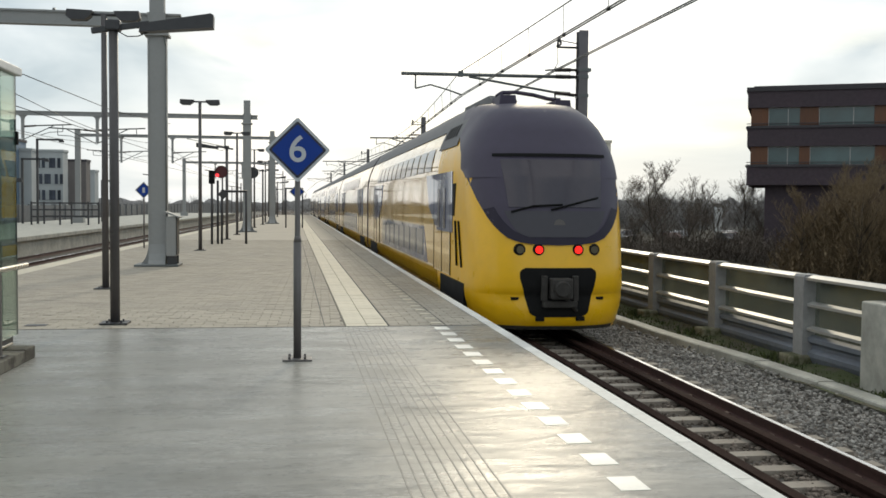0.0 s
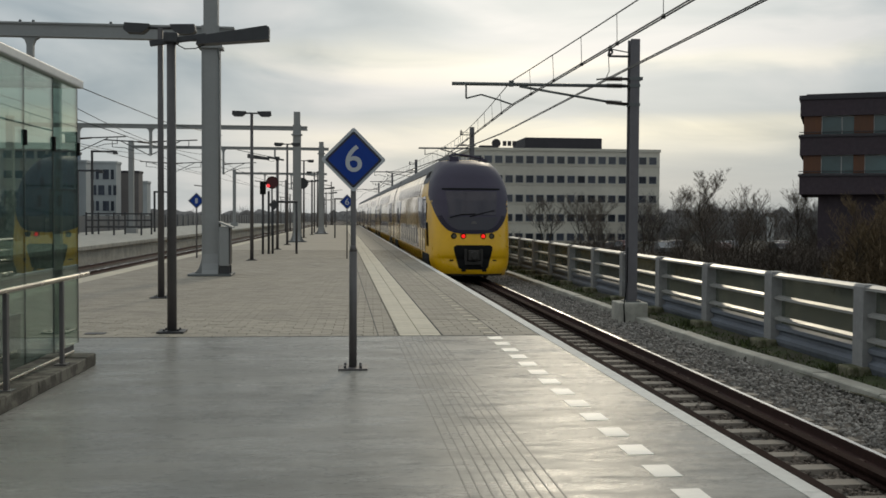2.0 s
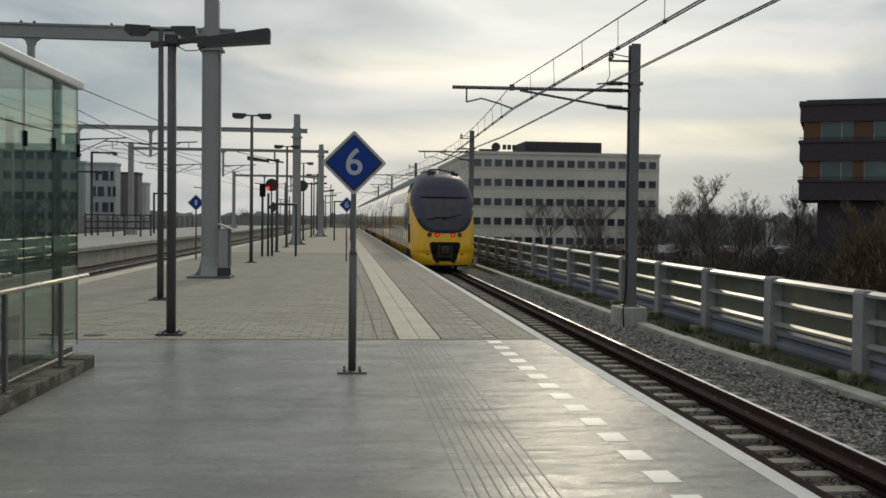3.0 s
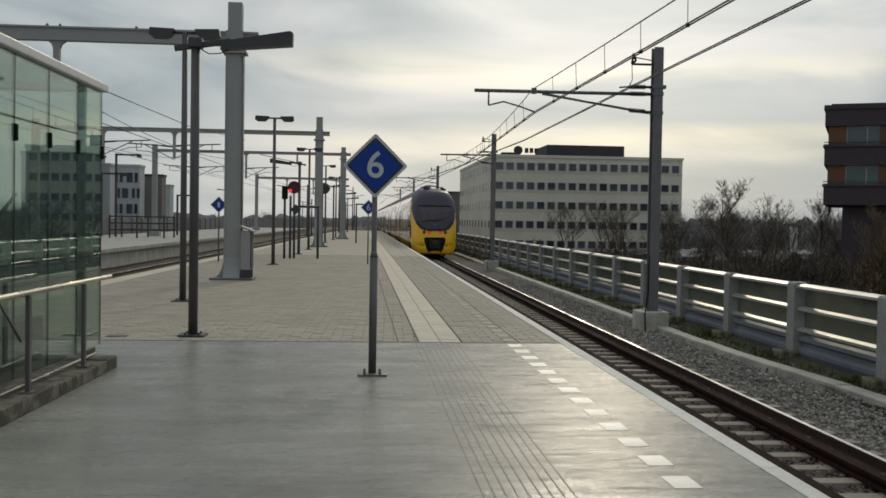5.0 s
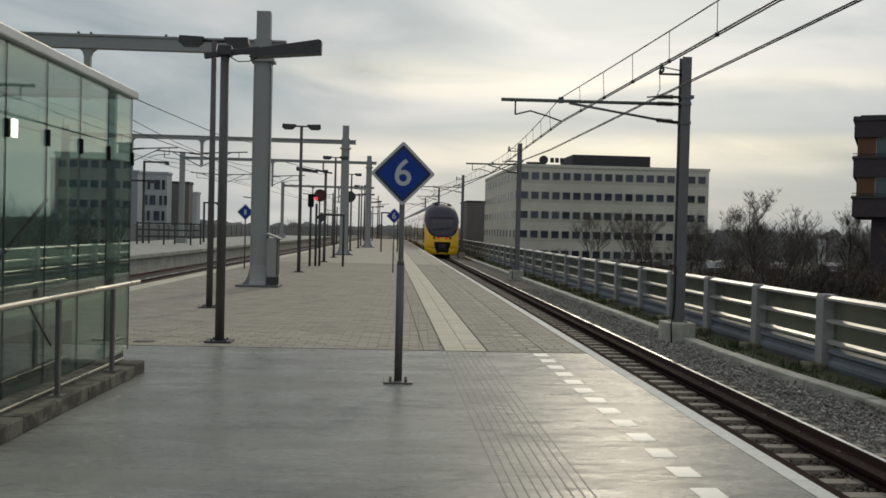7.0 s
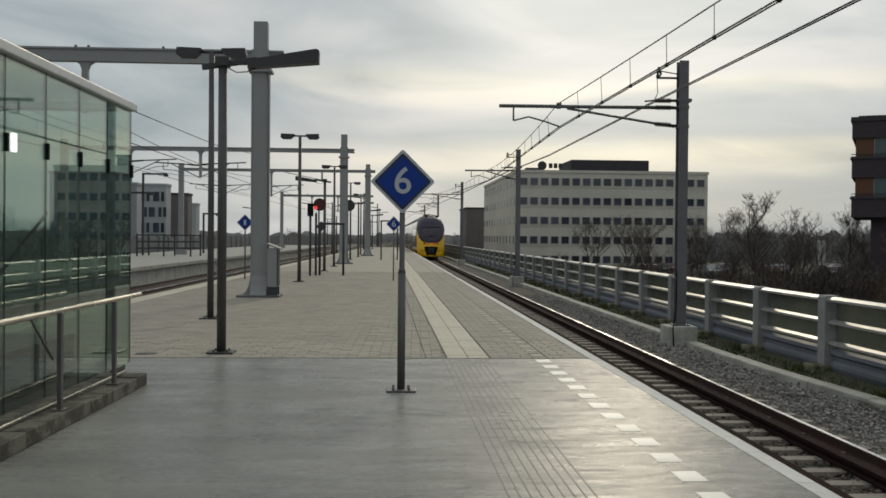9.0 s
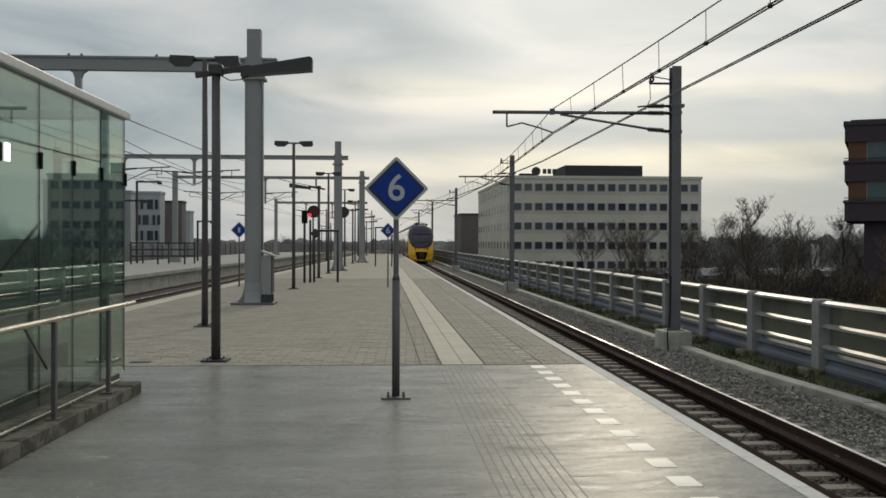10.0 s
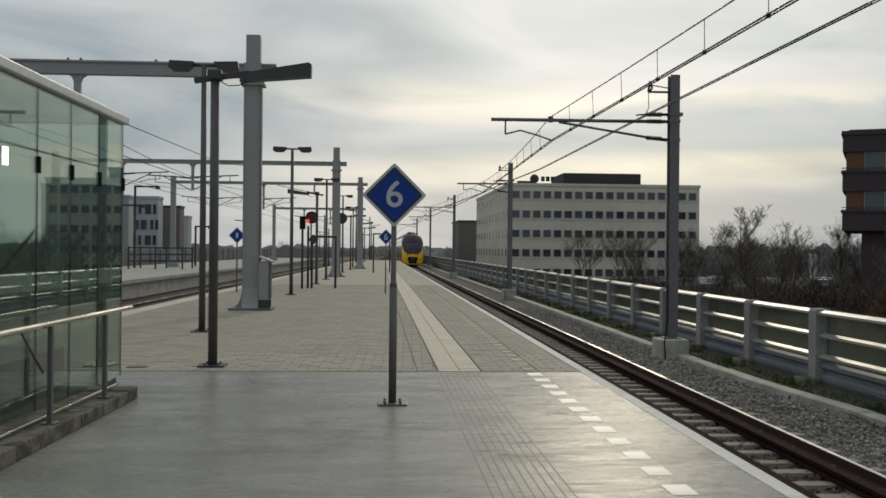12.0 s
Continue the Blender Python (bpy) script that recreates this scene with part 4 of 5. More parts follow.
def furniture():
    number_sign((0.18, 11.24, 0), 0.357, 2.31, label="blue diamond sign, white 6, grey post standing on the slab")
    number_sign((0.32, 38.8, 0), 0.30, 2.16, 0.025, False, "6", "blue diamond sign with a white 6 on a thin post")
    number_sign((-5.37, 39.4, 0), 0.32, 2.17, 0.03, False, "", "blue diamond sign on a thin post beside the second track")
    lamp_board((-2.36, 14.87, 0), 4.24, 1, "grey post with a long dark luminaire on a slanting arm")
    lamp_board((-2.88, 48.6, 0), 4.35, -1, "distant grey post with a dark slanting luminaire")
    lamp_board((-2.15, 82.0, 0), 4.35, -1, "far grey post with a dark slanting luminaire")
    lamp_board((-1.85, 106.0, 0), 4.35, 1, "far grey post with a dark slanting luminaire")
    lamp_board((-1.65, 130.0, 0), 4.35, 1, "far grey post with a dark slanting luminaire")
    lamp_t((-3.54, 20.91, 0), 5.40, "tall grey lamp post with two flat dark heads")
    lamp_t((-3.13, 37.4, 0), 5.32, "grey lamp post with two flat dark heads on the pavers")
    lamp_t((-2.78, 55.7, 0), 5.45, "distant grey lamp post with two flat dark heads")
    lamp_t((-2.45, 72.0, 0), 5.4, "distant lamp post with two dark heads")
    lamp_t((-2.2, 92.0, 0), 5.4, "far lamp post with two dark heads")
    lamp_t((-2.0, 115.0, 0), 5.4, "far lamp post with two dark heads")
    g = gantry(28.40, -3.46, 7.56, 6.585, -19.0, drops=((-8.22, 5.0, ()), (-12.4, 4.6, ())))
    for kx in (-8.48, -8.14, -6.12):
        part("lifting_eye", Shape().tube((kx, 0, 6.77), (kx, 0, 6.85), 0.05, 0.035), GALV_DARK, g)
    part("conduit", Shape().path([(-3.22, -0.24, 1.2), (-3.22, -0.24, 5.9), (-3.3, -0.24, 6.3)], 0.018), GALV_DARK, g)
    gantry(61.5, -2.5, 7.76, 6.78, -19.0, True, 0.125, ((-11.03, 5.15, ((-1, 5.80), (1, 5.85))), (-15.15, 5.3, ((1, 6.0),))))
    g = gantry(86.0, -1.48, 7.7, 7.10, -17.0, True, 0.12, ((-9.55, 4.9, ((1, 5.75),)), (-13.6, 4.9, ((1, 5.75), (-1, 5.75)))))
    part("drop_post", Shape().box(-5.40, -5.26, -0.07, 0.07, 6.3, 6.98), GALV, g)
    part("hanger", Shape().path([(-5.33, 0, 6.35), (-6.2, 0, 6.5), (-8.4, 0, 6.95)], 0.03), GALV_DARK, g)
    gantry(134.0, -2.2, 7.6, 6.85, -13.5, False, 0.14, ((-6.2, 4.9, ((1, 5.7),)), (-9.6, 4.9, ((1, 5.7),))))
    # cabinet at the foot of the first column
    c = thing("column_cabinet", (-3.09, 28.25, 0), "grey metal cabinet beside the gantry column", "cabinet")
    part("body", Shape().box(-0.12, 0.14, -0.3, 0.3, 0.28, 1.34, 0.015), GALV, c)
    part("roof", Shape().prism([(-0.14, 1.44), (0.24, 1.30), (0.24, 1.34), (-0.14, 1.49)], "y", -0.34, 0.34), GALV, c)
    part("door", Shape().box(0.14, 0.17, -0.27, 0.27, 0.32, 1.30), DARK_STEEL, c)
    part("leg", Shape().box(-0.1, 0.16, -0.25, -0.2, 0, 0.28), DARK_STEEL, c)
    part("leg", Shape().box(-0.1, 0.16, 0.2, 0.25, 0, 0.28), DARK_STEEL, c)
    # signal with its disc
    s = thing("platform_signal", (-3.06, 43.2, 0), "black platform signal posts with a red light lit", "signal")
    part("post", Shape().tube((-0.1, 0, 0), (-0.1, 0, 3.0), 0.05), DARK_STEEL, s)
    part("post", Shape().tube((0.12, 0.3, 0), (0.12, 0.3, 2.65), 0.05), DARK_STEEL, s)
    part("head", Shape().box(-0.22, 0.02, -0.12, 0.12, 2.5, 3.05, 0.02), BLACK, s)
    part("disc", Shape().tube((0.28, 0.1, 3.0), (0.28, 0.2, 3.0), 0.245, n=24), SIGNAL_DISC, s, "round dull red disc")
    part("disc_rim", Shape().tube((0.28, 0.05, 3.0), (0.28, 0.1, 3.0), 0.265, 0.245, n=24, caps=False), BLACK, s)
    part("lens", Shape().tube((0.12, 0.02, 2.86), (0.12, -0.06, 2.86), 0.075, n=16), SIGNAL_RED, s, "glowing red lens")
    part("small_plate", Shape().prism([(0.36, 1.85), (0.14, 2.07), (0.36, 2.3), (0.58, 2.07)], "y", -.02, 0.0), DARK_STEEL, s)
    d = thing("round_mirror", (-2.32, 63.0, 0), "round dark disc on a thin post by the column", "mirror")
    part("post", Shape().tube((0, 0, 0), (0, 0, 3.6), 0.05), DARK_STEEL, d)
    part("disc", Shape().tube((0.1, -0.12, 3.55), (0.1, 0, 3.55), 0.34, n=24), DARK_STEEL, d)
    # frames of dark tube on the platform
    for x, y, wd, h in ((-2.78, 43.6, 1.0, 2.2), (-0.28, 72.0, 1.15, 2.75)):
        f = thing("tube_frame", (x, y, 0), "dark tubular frame standing on the platform", "frame", "dark tube frames")
        part("leg", Shape().tube((0, 0, 0), (0, 0, h), 0.05), DARK_STEEL, f)
        part("leg", Shape().tube((wd, 0, 0), (wd, 0, h), 0.05), DARK_STEEL, f)
        part("crossbar", Shape().tube((-0.05, 0, h), (wd + 0.05, 0, h), 0.05), DARK_STEEL, f)
    d = thing("drain_cover", (-3.4, 14.75, 0), "small dark drain cover in the paving", "drain cover")
    part("plate", Shape().box(-0.14, 0.14, -0.1, 0.1, 0, 0.006), DARK_STEEL, d)


# ---- glass stair and lift house ----
GRIMY_KERB = mat("grimy kerb stone", (0.075, 0.066, 0.05), 0.85, grain=0.25, scale=9, stain=0.3, stain_scale=4.0, bump=0.3, tint=(0.19, 0.175, 0.14))
SEAL = mat("dark green seal", (0.03, 0.045, 0.04), 0.6, bump=0.0)


def lift_house():
    X, Y0, Y1, H = -3.2, 0.97, 12.97, 3.27
    kerb = thing("stair_kerb", (0, 0, 0), "low weathered concrete kerb round the glass house", "kerb")
    y = 0.5
    while y < 11.6:
        ln = min(1.55, 11.72 - y)
        st = Shape().box(-3.7, -3.184 + random.uniform(-.01, .01), y, y + ln - 0.015, 0, 0.135 + random.uniform(-.006, .006), 0.012).shear(0.043)
        part("kerb_stone", st, GRIMY_KERB, kerb)
        y += ln
    g = thing("glass_house", (0, 0, 0), "tall green-tinted glass house over the stairs with a white cap", "glass house")
    g.matrix_basis = pose(X, Y1, 0) @ pose(0, 0, 0, 0, 0, -1.15) @ pose(-X, -Y1, 0)
    n = 12
    step = (Y1 - Y0) / n
    for i in range(n):
        for x in (X, -6.2):
            p = part("pane", Shape().box(x - 0.008, x + 0.008, Y0 + i * step + 0.006, Y0 + (i + 1) * step - 0.006, 0.10, H - 0.03), LIFT_GLASS, g)
            p.visible_shadow = False
        for z in (2.49,):
            part("clip", Shape().box(X + 0.008, X + 0.035, Y0 + (i + 1) * step - 0.025, Y0 + (i + 1) * step + 0.025, z - 0.08, z + 0.08, 0.006), BLACK, g)
        part("joint", Shape().box(X - 0.01, X + 0.01, Y0 + (i + 1) * step - 0.003, Y0 + (i + 1) * step + 0.003, 0.1, H - 0.03), SEAL, g)
    for x0, x1 in ((-6.19, -4.78), (-4.77, X - 0.01)):
        p = part("pane", Shape().box(x0, x1, Y1 - 0.016, Y1, 0.10, H - 0.03), LIFT_GLASS, g)
        p.visible_shadow = False
    for x0, x1, ya, yb in ((X - 0.12, X + 0.07, Y0 - 0.1, Y1 + 0.07), (-6.3, -6.1, Y0 - 0.1, Y1 + 0.07), (-6.1, X - 0.12, Y1 - 0.12, Y1 + 0.07), (-6.1, X - 0.12, Y0 - 0.1, Y0 + 0.1)):
        part("cap", Shape().box(x0, x1, ya, yb, H - 0.03, H + 0.07, 0.015), LIFT_CAP, g, "white coated roof cap")
    p = part("roof_pane", Shape().box(-6.1, X - 0.12, Y0 + 0.1, Y1 - 0.12, H + 0.03, H + 0.045), LIFT_GLASS, g)
    p.visible_shadow = False
    part("back_wall", Shape().box(-6.2, X, Y0 - 0.05, Y0, 0.1, H - 0.03), PALE_CONC, g)
    for x, y in ((-4.3, 6.0), (-4.25, 11.2)):
        part("column", Shape().box(x - 0.08, x + 0.08, y - 0.08, y + 0.08, 0.0, H - 0.03), POLE_GREY, g)
    part("plinth", Shape().box(-6.25, -3.25, Y0, Y1, 0.002, 0.1), DARK_STEEL, g)
    part("stair_wall", Shape().box(-5.9, -3.48, 2.0, 11.7, 0.1, 0.58), DARK_STEEL, g, "dark low wall inside the glass")
    part("stair_rail", Shape().path([(-4.1, 2.0, 0.62), (-4.1, 9.8, 0.62), (-4.1, 12.6, 1.95)], 0.022), BLACK, g)
    # reflective sticker beside a clip; emission stands in for its bright reflection
    part("glint_sticker", Shape().box(X + 0.012, X + 0.03, 9.08, 9.18, 2.42, 2.58, 0.004), lamp_mat("white sticker glint", (1, 0.98, 0.9), 2.0), g, "small white reflective sticker, its glint given by emission")
    part("roof_knob", Shape().tube((-3.5, 9.7, H + 0.05), (-3.5, 9.7, H + 0.22), 0.05, 0.03), BLACK, g)
    r = thing("handrail", (-3.214, 0, 0), "polished stainless handrail on posts", "handrail")
    part("rail", Shape().tube((0, 2.2, 1.02), (0, 11.82, 1.02), 0.026, n=12).shear(0.035), STAINLESS, r)
    part("rail_lower", Shape().tube((-0.10, 2.2, 0.17), (-0.10, 11.6, 0.17), 0.014, n=8).shear(0.035), STAINLESS, r)
    for i in range(6):
        y = 10.85 - 1.6 * i
        p = part("post", Shape().box(-0.02, 0.02, y - 0.03, y + 0.03, 0.13, 1.0, 0.005).shear(0.035), POLE_GREY, r)
        part("foot", Shape().box(-0.06, 0.06, y - 0.07, y + 0.07, 0.13, 0.145).shear(0.035), POLE_GREY, p)
    for i in (1, 3):
        y = 10.85 - 1.6 * i
        part("brace", Shape().tube((-0.03, y - 0.1, 0.60), (-0.03, y - 0.62, 1.0), 0.012, n=6).shear(0.035), POLE_GREY, r)


# ---- buildings ----
def facade_windows(b, me_frame, me_glass, xs, zs, place):
    for z in zs:
        for x in xs:
            w = new("window", me_frame)
            w.parent = b
            w.matrix_basis = place(x, z)
            p = new("pane", me_glass)
            p.parent = w


def office():
    """Pale five-storey office block with rows of square windows."""
    b = thing("office_building", (21.3, 165.0, GROUND_Z), "pale five-storey office block with rows of square dark windows", "building")
    W, D, H = 31.7, 54.0, 15.2
    part("wall", Shape().box(0, W, 0, D, 0, H), OFFICE, b)
    part("parapet", Shape().box(-0.15, W + 0.15, -0.15, 0.25, H, H + 0.45).box(-0.15, 0.25, 0.25, D, H, H + 0.45).box(W - 0.25, W + 0.15, 0.25, D, H, H + 0.45), OFFICE, b)
    part("roof", Shape().box(0.25, W - 0.25, 0.25, D, H, H + 0.1), ROOF_BOX, b)
    part("roof_plant", Shape().box(9.7, 22.9, 4, 16, H + 0.1, H + 2.5, 0.1), ROOF_BOX, b, "dark plant room on the roof")
    part("roof_vent", Shape().box(2.0, 5.0, 3, 5, H + 0.1, H + 1.0), ROOF_BOX, b)
    zs = [H - 1.45 - 3.17 * i for i in range(5)]
    fr = Shape()
    for a in ((-0.66, -0.58, -0.64, 0.64), (0.58, 0.66, -0.64, 0.64), (-0.58, 0.58, -0.64, -0.56), (-0.58, 0.58, 0.56, 0.64)):
        fr.box(a[0], a[1], -0.05, 0.10, a[2], a[3])
    fm = fr.mesh("window", OFFICE_FRAME)
    gm = Shape().box(-0.58, 0.58, -0.02, 0.03, -0.56, 0.56).mesh("pane", OFFICE_WIN)
    for z in zs:
        part("ledge", Shape().box(0, W, -0.08, 0, z - 0.95, z - 0.82), OFFICE, b)
    facade_windows(b, fm, gm, [1.18 + 1.725 * i for i in range(18)], zs, lambda x, z: pose(x, -0.06, z))
    facade_windows(b, fm, gm, [2.6 + 4.9 * i for i in range(11)], zs, lambda x, z: pose(-0.06, x, z, 0, 0, -90))
    s = thing("roof_sign", (25.6, 165.6, GROUND_Z + H + 0.1), "small dark emblem and bars standing on the roof edge", "sign")
    part("emblem", Shape().tube((0, 0, 1.1), (0, 0.2, 1.1), 0.75, n=10), ROOF_BOX, s)
    for i in range(3):
        part("bar", Shape().box(1.1 + i * 0.8, 1.7 + i * 0.8, 0, 0.15, 0.7, 1.5), ROOF_BOX, s)
    part("rail", Shape().box(-0.8, 3.8, 0, 0.1, 0, 0.15), ROOF_BOX, s)
    # small grey block beyond
    b = thing("grey_block", (18.4, 230, GROUND_Z), "small dull grey block behind the line", "building")
    part("wall", Shape().box(0, 4, 0, 20, 0, 11.0), BROWN_CLAD, b)
    part("roof", Shape().box(-0.2, 4.2, -0.2, 20.2, 11.0, 11.3), ROOF_BOX, b)


OFFICE_FRAME = mat("window frame grey", (0.36, 0.36, 0.35), 0.6, bump=0.0)


def brick_block():
    """Dark brick block with bands of windows and orange panels, hung over its base."""
    b = thing("brick_building", (41.2, 88.0, GROUND_Z + 0.1), "dark brick block with ribbon windows and orange panels", "building", rz=-27)
    L, D = 44.0, 16.0
    z0 = 6.6
    part("base_wall", Shape().box(1.6, L, 1.2, D, 0, z0), BRICK, b)
    part("core", Shape().box(0.5, L, 0.45, D, z0, z0 + 9.0), BRICK, b)
    for za, zb in ((0, 1.75), (3.5, 5.25), (7.0, 8.6)):
        part("brick_band", Shape().box(0, L, 0, 0.5, z0 + za, z0 + zb).box(0, 0.45, 0.5, D, z0 + za, z0 + zb), BRICK, b)
        part("drip_edge", Shape().box(-0.12, L, -0.12, 0.5, z0 + zb - .12, z0 + zb + 0.05).box(-0.12, 0.45, 0.5, D, z0 + zb - .12, z0 + zb + 0.05), ROOF_BOX, b)
    part("roof", Shape().box(-0.1, L, -0.1, D, z0 + 8.66, z0 + 8.85), ROOF_BOX, b)
    pattern = [("orange_panel", 1.5), ("window", 2.7), ("orange_panel", 1.6), ("window", 4.6), ("orange_panel", 1.2)]
    lower = [("orange_panel", 1.5), ("window", 2.7), ("orange_panel", 0.9), ("window", 5.4), ("orange_panel", 1.6)]
    for za in (1.8, 5.3):
        part("guard_bar", Shape().box(-0.05, L, 0.02, 0.08, z0 + za + 0.22, z0 + za + 0.29).box(-0.05, L, 0.02, 0.08, z0 + za + 0.02, z0 + za + 0.08), ROOF_BOX, b, "thin dark bars before the windows")
    for row, (za, zb) in enumerate(((1.8, 3.5), (5.3, 7.0))):
        x, k = 0.3, 0
        while x < L - 1:
            nm, w = (lower if row == 0 else pattern)[k % 5]
            w = min(w, L - x)
            if nm == "window":
                o = part("window", Shape().box(x, x + w, 0.3, 0.36, z0 + za, z0 + za + .08).box(x, x + w, 0.3, 0.36, z0 + zb - .08, z0 + zb).box(x, x + .07, .3, .36, z0 + za + .08, z0 + zb - .08).box(x + w * .62, x + w * .62 + .07, .3, .36, z0 + za + .08, z0 + zb - .08), OFFICE_FRAME, b)
                part("pane", Shape().box(x, x + w, 0.36, 0.40, z0 + za, z0 + zb), BIG_GLASS, o)
            else:
                part("orange_panel", Shape().box(x, x + w, 0.22, 0.4, z0 + za, z0 + zb), ORANGE, b)
            x += w
            k += 1
    for row, (za, zb) in enumerate(((1.8, 3.5), (5.3, 7.0))):
        part("orange_panel", Shape().box(0.3, 0.44, 0.5, 6, z0 + za, z0 + zb), ORANGE, b)


def left_blocks():
    gm = Shape().box(-0.26, 0.26, -0.05, 0.05, -0.85, 0.85).mesh("window", OFFICE_WIN)
    def block(name, x, y, w, d, h, m, label, cols, rows, win=True):
        b = thing(name, (x, y, GROUND_Z), label, "building")
        part("wall", Shape().box(0, w, 0, d, 0, h), m, b)
        part("roof", Shape().box(-0.15, w + 0.15, -0.15, d, h, h + 0.4), ROOF_BOX if m is not PALE_CLAD else PALE_CLAD, b)
        if win:
            for r in range(rows):
                for c in range(cols):
                    o = new("window", gm)
                    o.parent = b
                    o.location = ((c + 0.5) * w / cols + (0.2 if r % 2 else -0.2) * (1 if c % 3 else -0.6), -0.04, h - 1.9 - r * 2.75)
        return b
    block("blue_block", -51.0, 158, 10.4, 8, 13.7, BLUE_CLAD, "blue grey clad apartment block", 4, 4)
    block("blue_tower_edge", -40.8, 161.7, 2.0, 3, 12.3, PALE_CLAD, "narrow pale end of the blue block", 1, 4, False)
    block("pale_block", -43.9, 183, 5.1, 4, 13.2, PALE_CLAD, "pale grey apartment block with tall dark windows", 6, 5)
    block("brown_block", -40.9, 193.6, 3.9, 4, 12.0, BROWN_CLAD, "brown grey apartment block", 2, 4, False)
    block("distant_block", -41.2, 216, 1.6, 4, 10.8, PALE_CLAD, "narrow pale block far off", 1, 4, False)


def barriers():
    s = Shape()
    for i in range(120):
        y = 60 + i * 4
        s.box(-26.2, -26.0, y, y + 3.9, -1.4, 1.35)
        s.box(-26.3, -25.9, y + 3.9, y + 4.0, -1.4, 1.45)
    tagged(part("noise_barrier", s.shear(SKEW), BARRIER), "grey noise barrier along the far edge of the line", "barrier", kind="structure")
    # rail fence on the opposite platform
    for x, y in ((-18.7, 78), (-18.5, 81)):
        f = thing("platform_railing", (x, y, 0), "dark railing on the opposite platform", "railing", "railings opposite")
        for k in range(3):
            part("post", Shape().box(k * 2.0 - .06, k * 2.0 + .06, -.05, .05, 0, 1.7), DARK_STEEL, f)
        for z in (0.6, 1.1, 1.6):
            part("bar", Shape().box(0, 4.0, -.03, .03, z - .05, z + .05), DARK_STEEL, f)
    for x, y, h, w in ((-18.8, 69, 3.2, 1.7), (-20.2, 81.6, 5.0, 1.9), (-19.1, 81.6, 6.5, 1.9), (-16.2, 92, 3.6, 1.4)):
        f = thing("platform_gallows", (x, y, 0), "dark angled post on the opposite platform", "post", "angled posts opposite")
        part("post", Shape().box(-.08, .08, -.08, .08, 0, h), DARK_STEEL, f)
        part("arm", Shape().box(-.08, w, -.08, .08, h - .14, h), DARK_STEEL, f)
        part("lamp", Shape().box(w - .3, w + .05, -.12, .12, h - .26, h - .14), DARK_STEEL, f)
    rng = random.Random(9)
    for i in range(12):
        x, y, h = rng.choice((-1.2, -1.8, -2.6, -12.2, -13.0, -7.0)), 100 + i * 12 + rng.uniform(-4, 4), rng.uniform(5, 8)
        f = thing("distant_post", (x, y, -0.02 if y < 150 and x > left_edge(y) else -1.02), "thin grey post far along the line", "post", "far posts")
        part("post", Shape().tube((0, 0, 0), (0, 0, h), 0.11, 0.08), POLE_GREY, f)
        part("arm", Shape().tube((0, 0, h - 0.6), (rng.choice((-1.8, 1.8)), 0, h - 0.4), 0.05), POLE_GREY, f)


# ---- trees ----
def bare_tree(name, at, height, seed, m_twig, label, spread=0.55, crown_from=0.25, twigs=3, fan=7):
    rng = random.Random(seed)
    g = thing(name, at, label, "tree", "bare winter trees")
    trunk, crown = Shape(), Shape()

    def grow(p, d, length, r, level):
        pts = [Vector(p)]
        dd = Vector(d).normalized()
        seg = 3 if level < 3 else 2
        for i in range(seg):
            dd = (dd + Vector((rng.uniform(-.18, .18), rng.uniform(-.18, .18), rng.uniform(-.04, .14)))).normalized()
            pts.append(pts[-1] + dd * length / seg)
        for i in range(seg):
            ra, rb = r * (1 - 0.5 * i / seg), r * (1 - 0.5 * (i + 1) / seg)
            (trunk if level < 2 else crown).tube(pts[i], pts[i + 1], max(ra, .010), max(rb, .007), n=6 if level < 2 else 3, caps=False)
        if level >= 5 or (level == 4 and length < 0.5):
            return
        kids = fan if level == 0 else rng.randint(4, 6) if level < 3 else twigs
        for k in range(kids):
            t = crown_from + (1 - crown_from) * (k + rng.random()) / kids if level == 0 else rng.uniform(.25, 1)
            j = min(seg - 1, int(t * seg))
            q = pts[j].lerp(pts[j + 1], t * seg - j)
            a = rng.uniform(0, 6.28)
            side = Vector((math.cos(a), math.sin(a), rng.uniform(0.2, 0.9)))
            nd = (dd * (1 - spread) + side * spread).normalized()
            grow(q, nd, length * rng.uniform(.42, .62), r * rng.uniform(.35, .5), level + 1)
    grow((0, 0, 0), (0, 0, 1), height * 0.70, height * 0.013, 0)
    k = height / max(p[2] for p in crown.v)
    for s in (trunk, crown):
        s.v = [(x * k, y * k, z * k) for x, y, z in s.v]
    part("trunk", trunk, BARK, g)
    part("crown", crown, m_twig, g)
    return g


def bush_mass(s, x, y, w, h, rng, n, z0):
    """Uneven fan of fine twigs, thick below and open above."""
    for _ in range(n):
        px, py = x + rng.gauss(0, w * .35), y + rng.gauss(0, w * .35)
        hh = h * rng.uniform(.45, 1.0) * max(.25, 1 - abs(px - x) / (w * 1.3))
        for k in range(9):
            a, t = rng.uniform(0, 6.28), rng.uniform(.05, .8)
            p = Vector((px, py, z0 + hh * t))
            r = hh * rng.uniform(.1, .3)
            q = p + Vector((math.cos(a) * r, math.sin(a) * r, hh * rng.uniform(.04, .26)))
            b = Vector((math.sin(a), -math.cos(a), 0)) * (.012 + .004 * h)
            s.add([p - b, p + b, q], [(0, 1, 2)])
            s.add([p - b.cross(Vector((0, 0, 1))), p + b.cross(Vector((0, 0, 1))), q], [(0, 1, 2)])


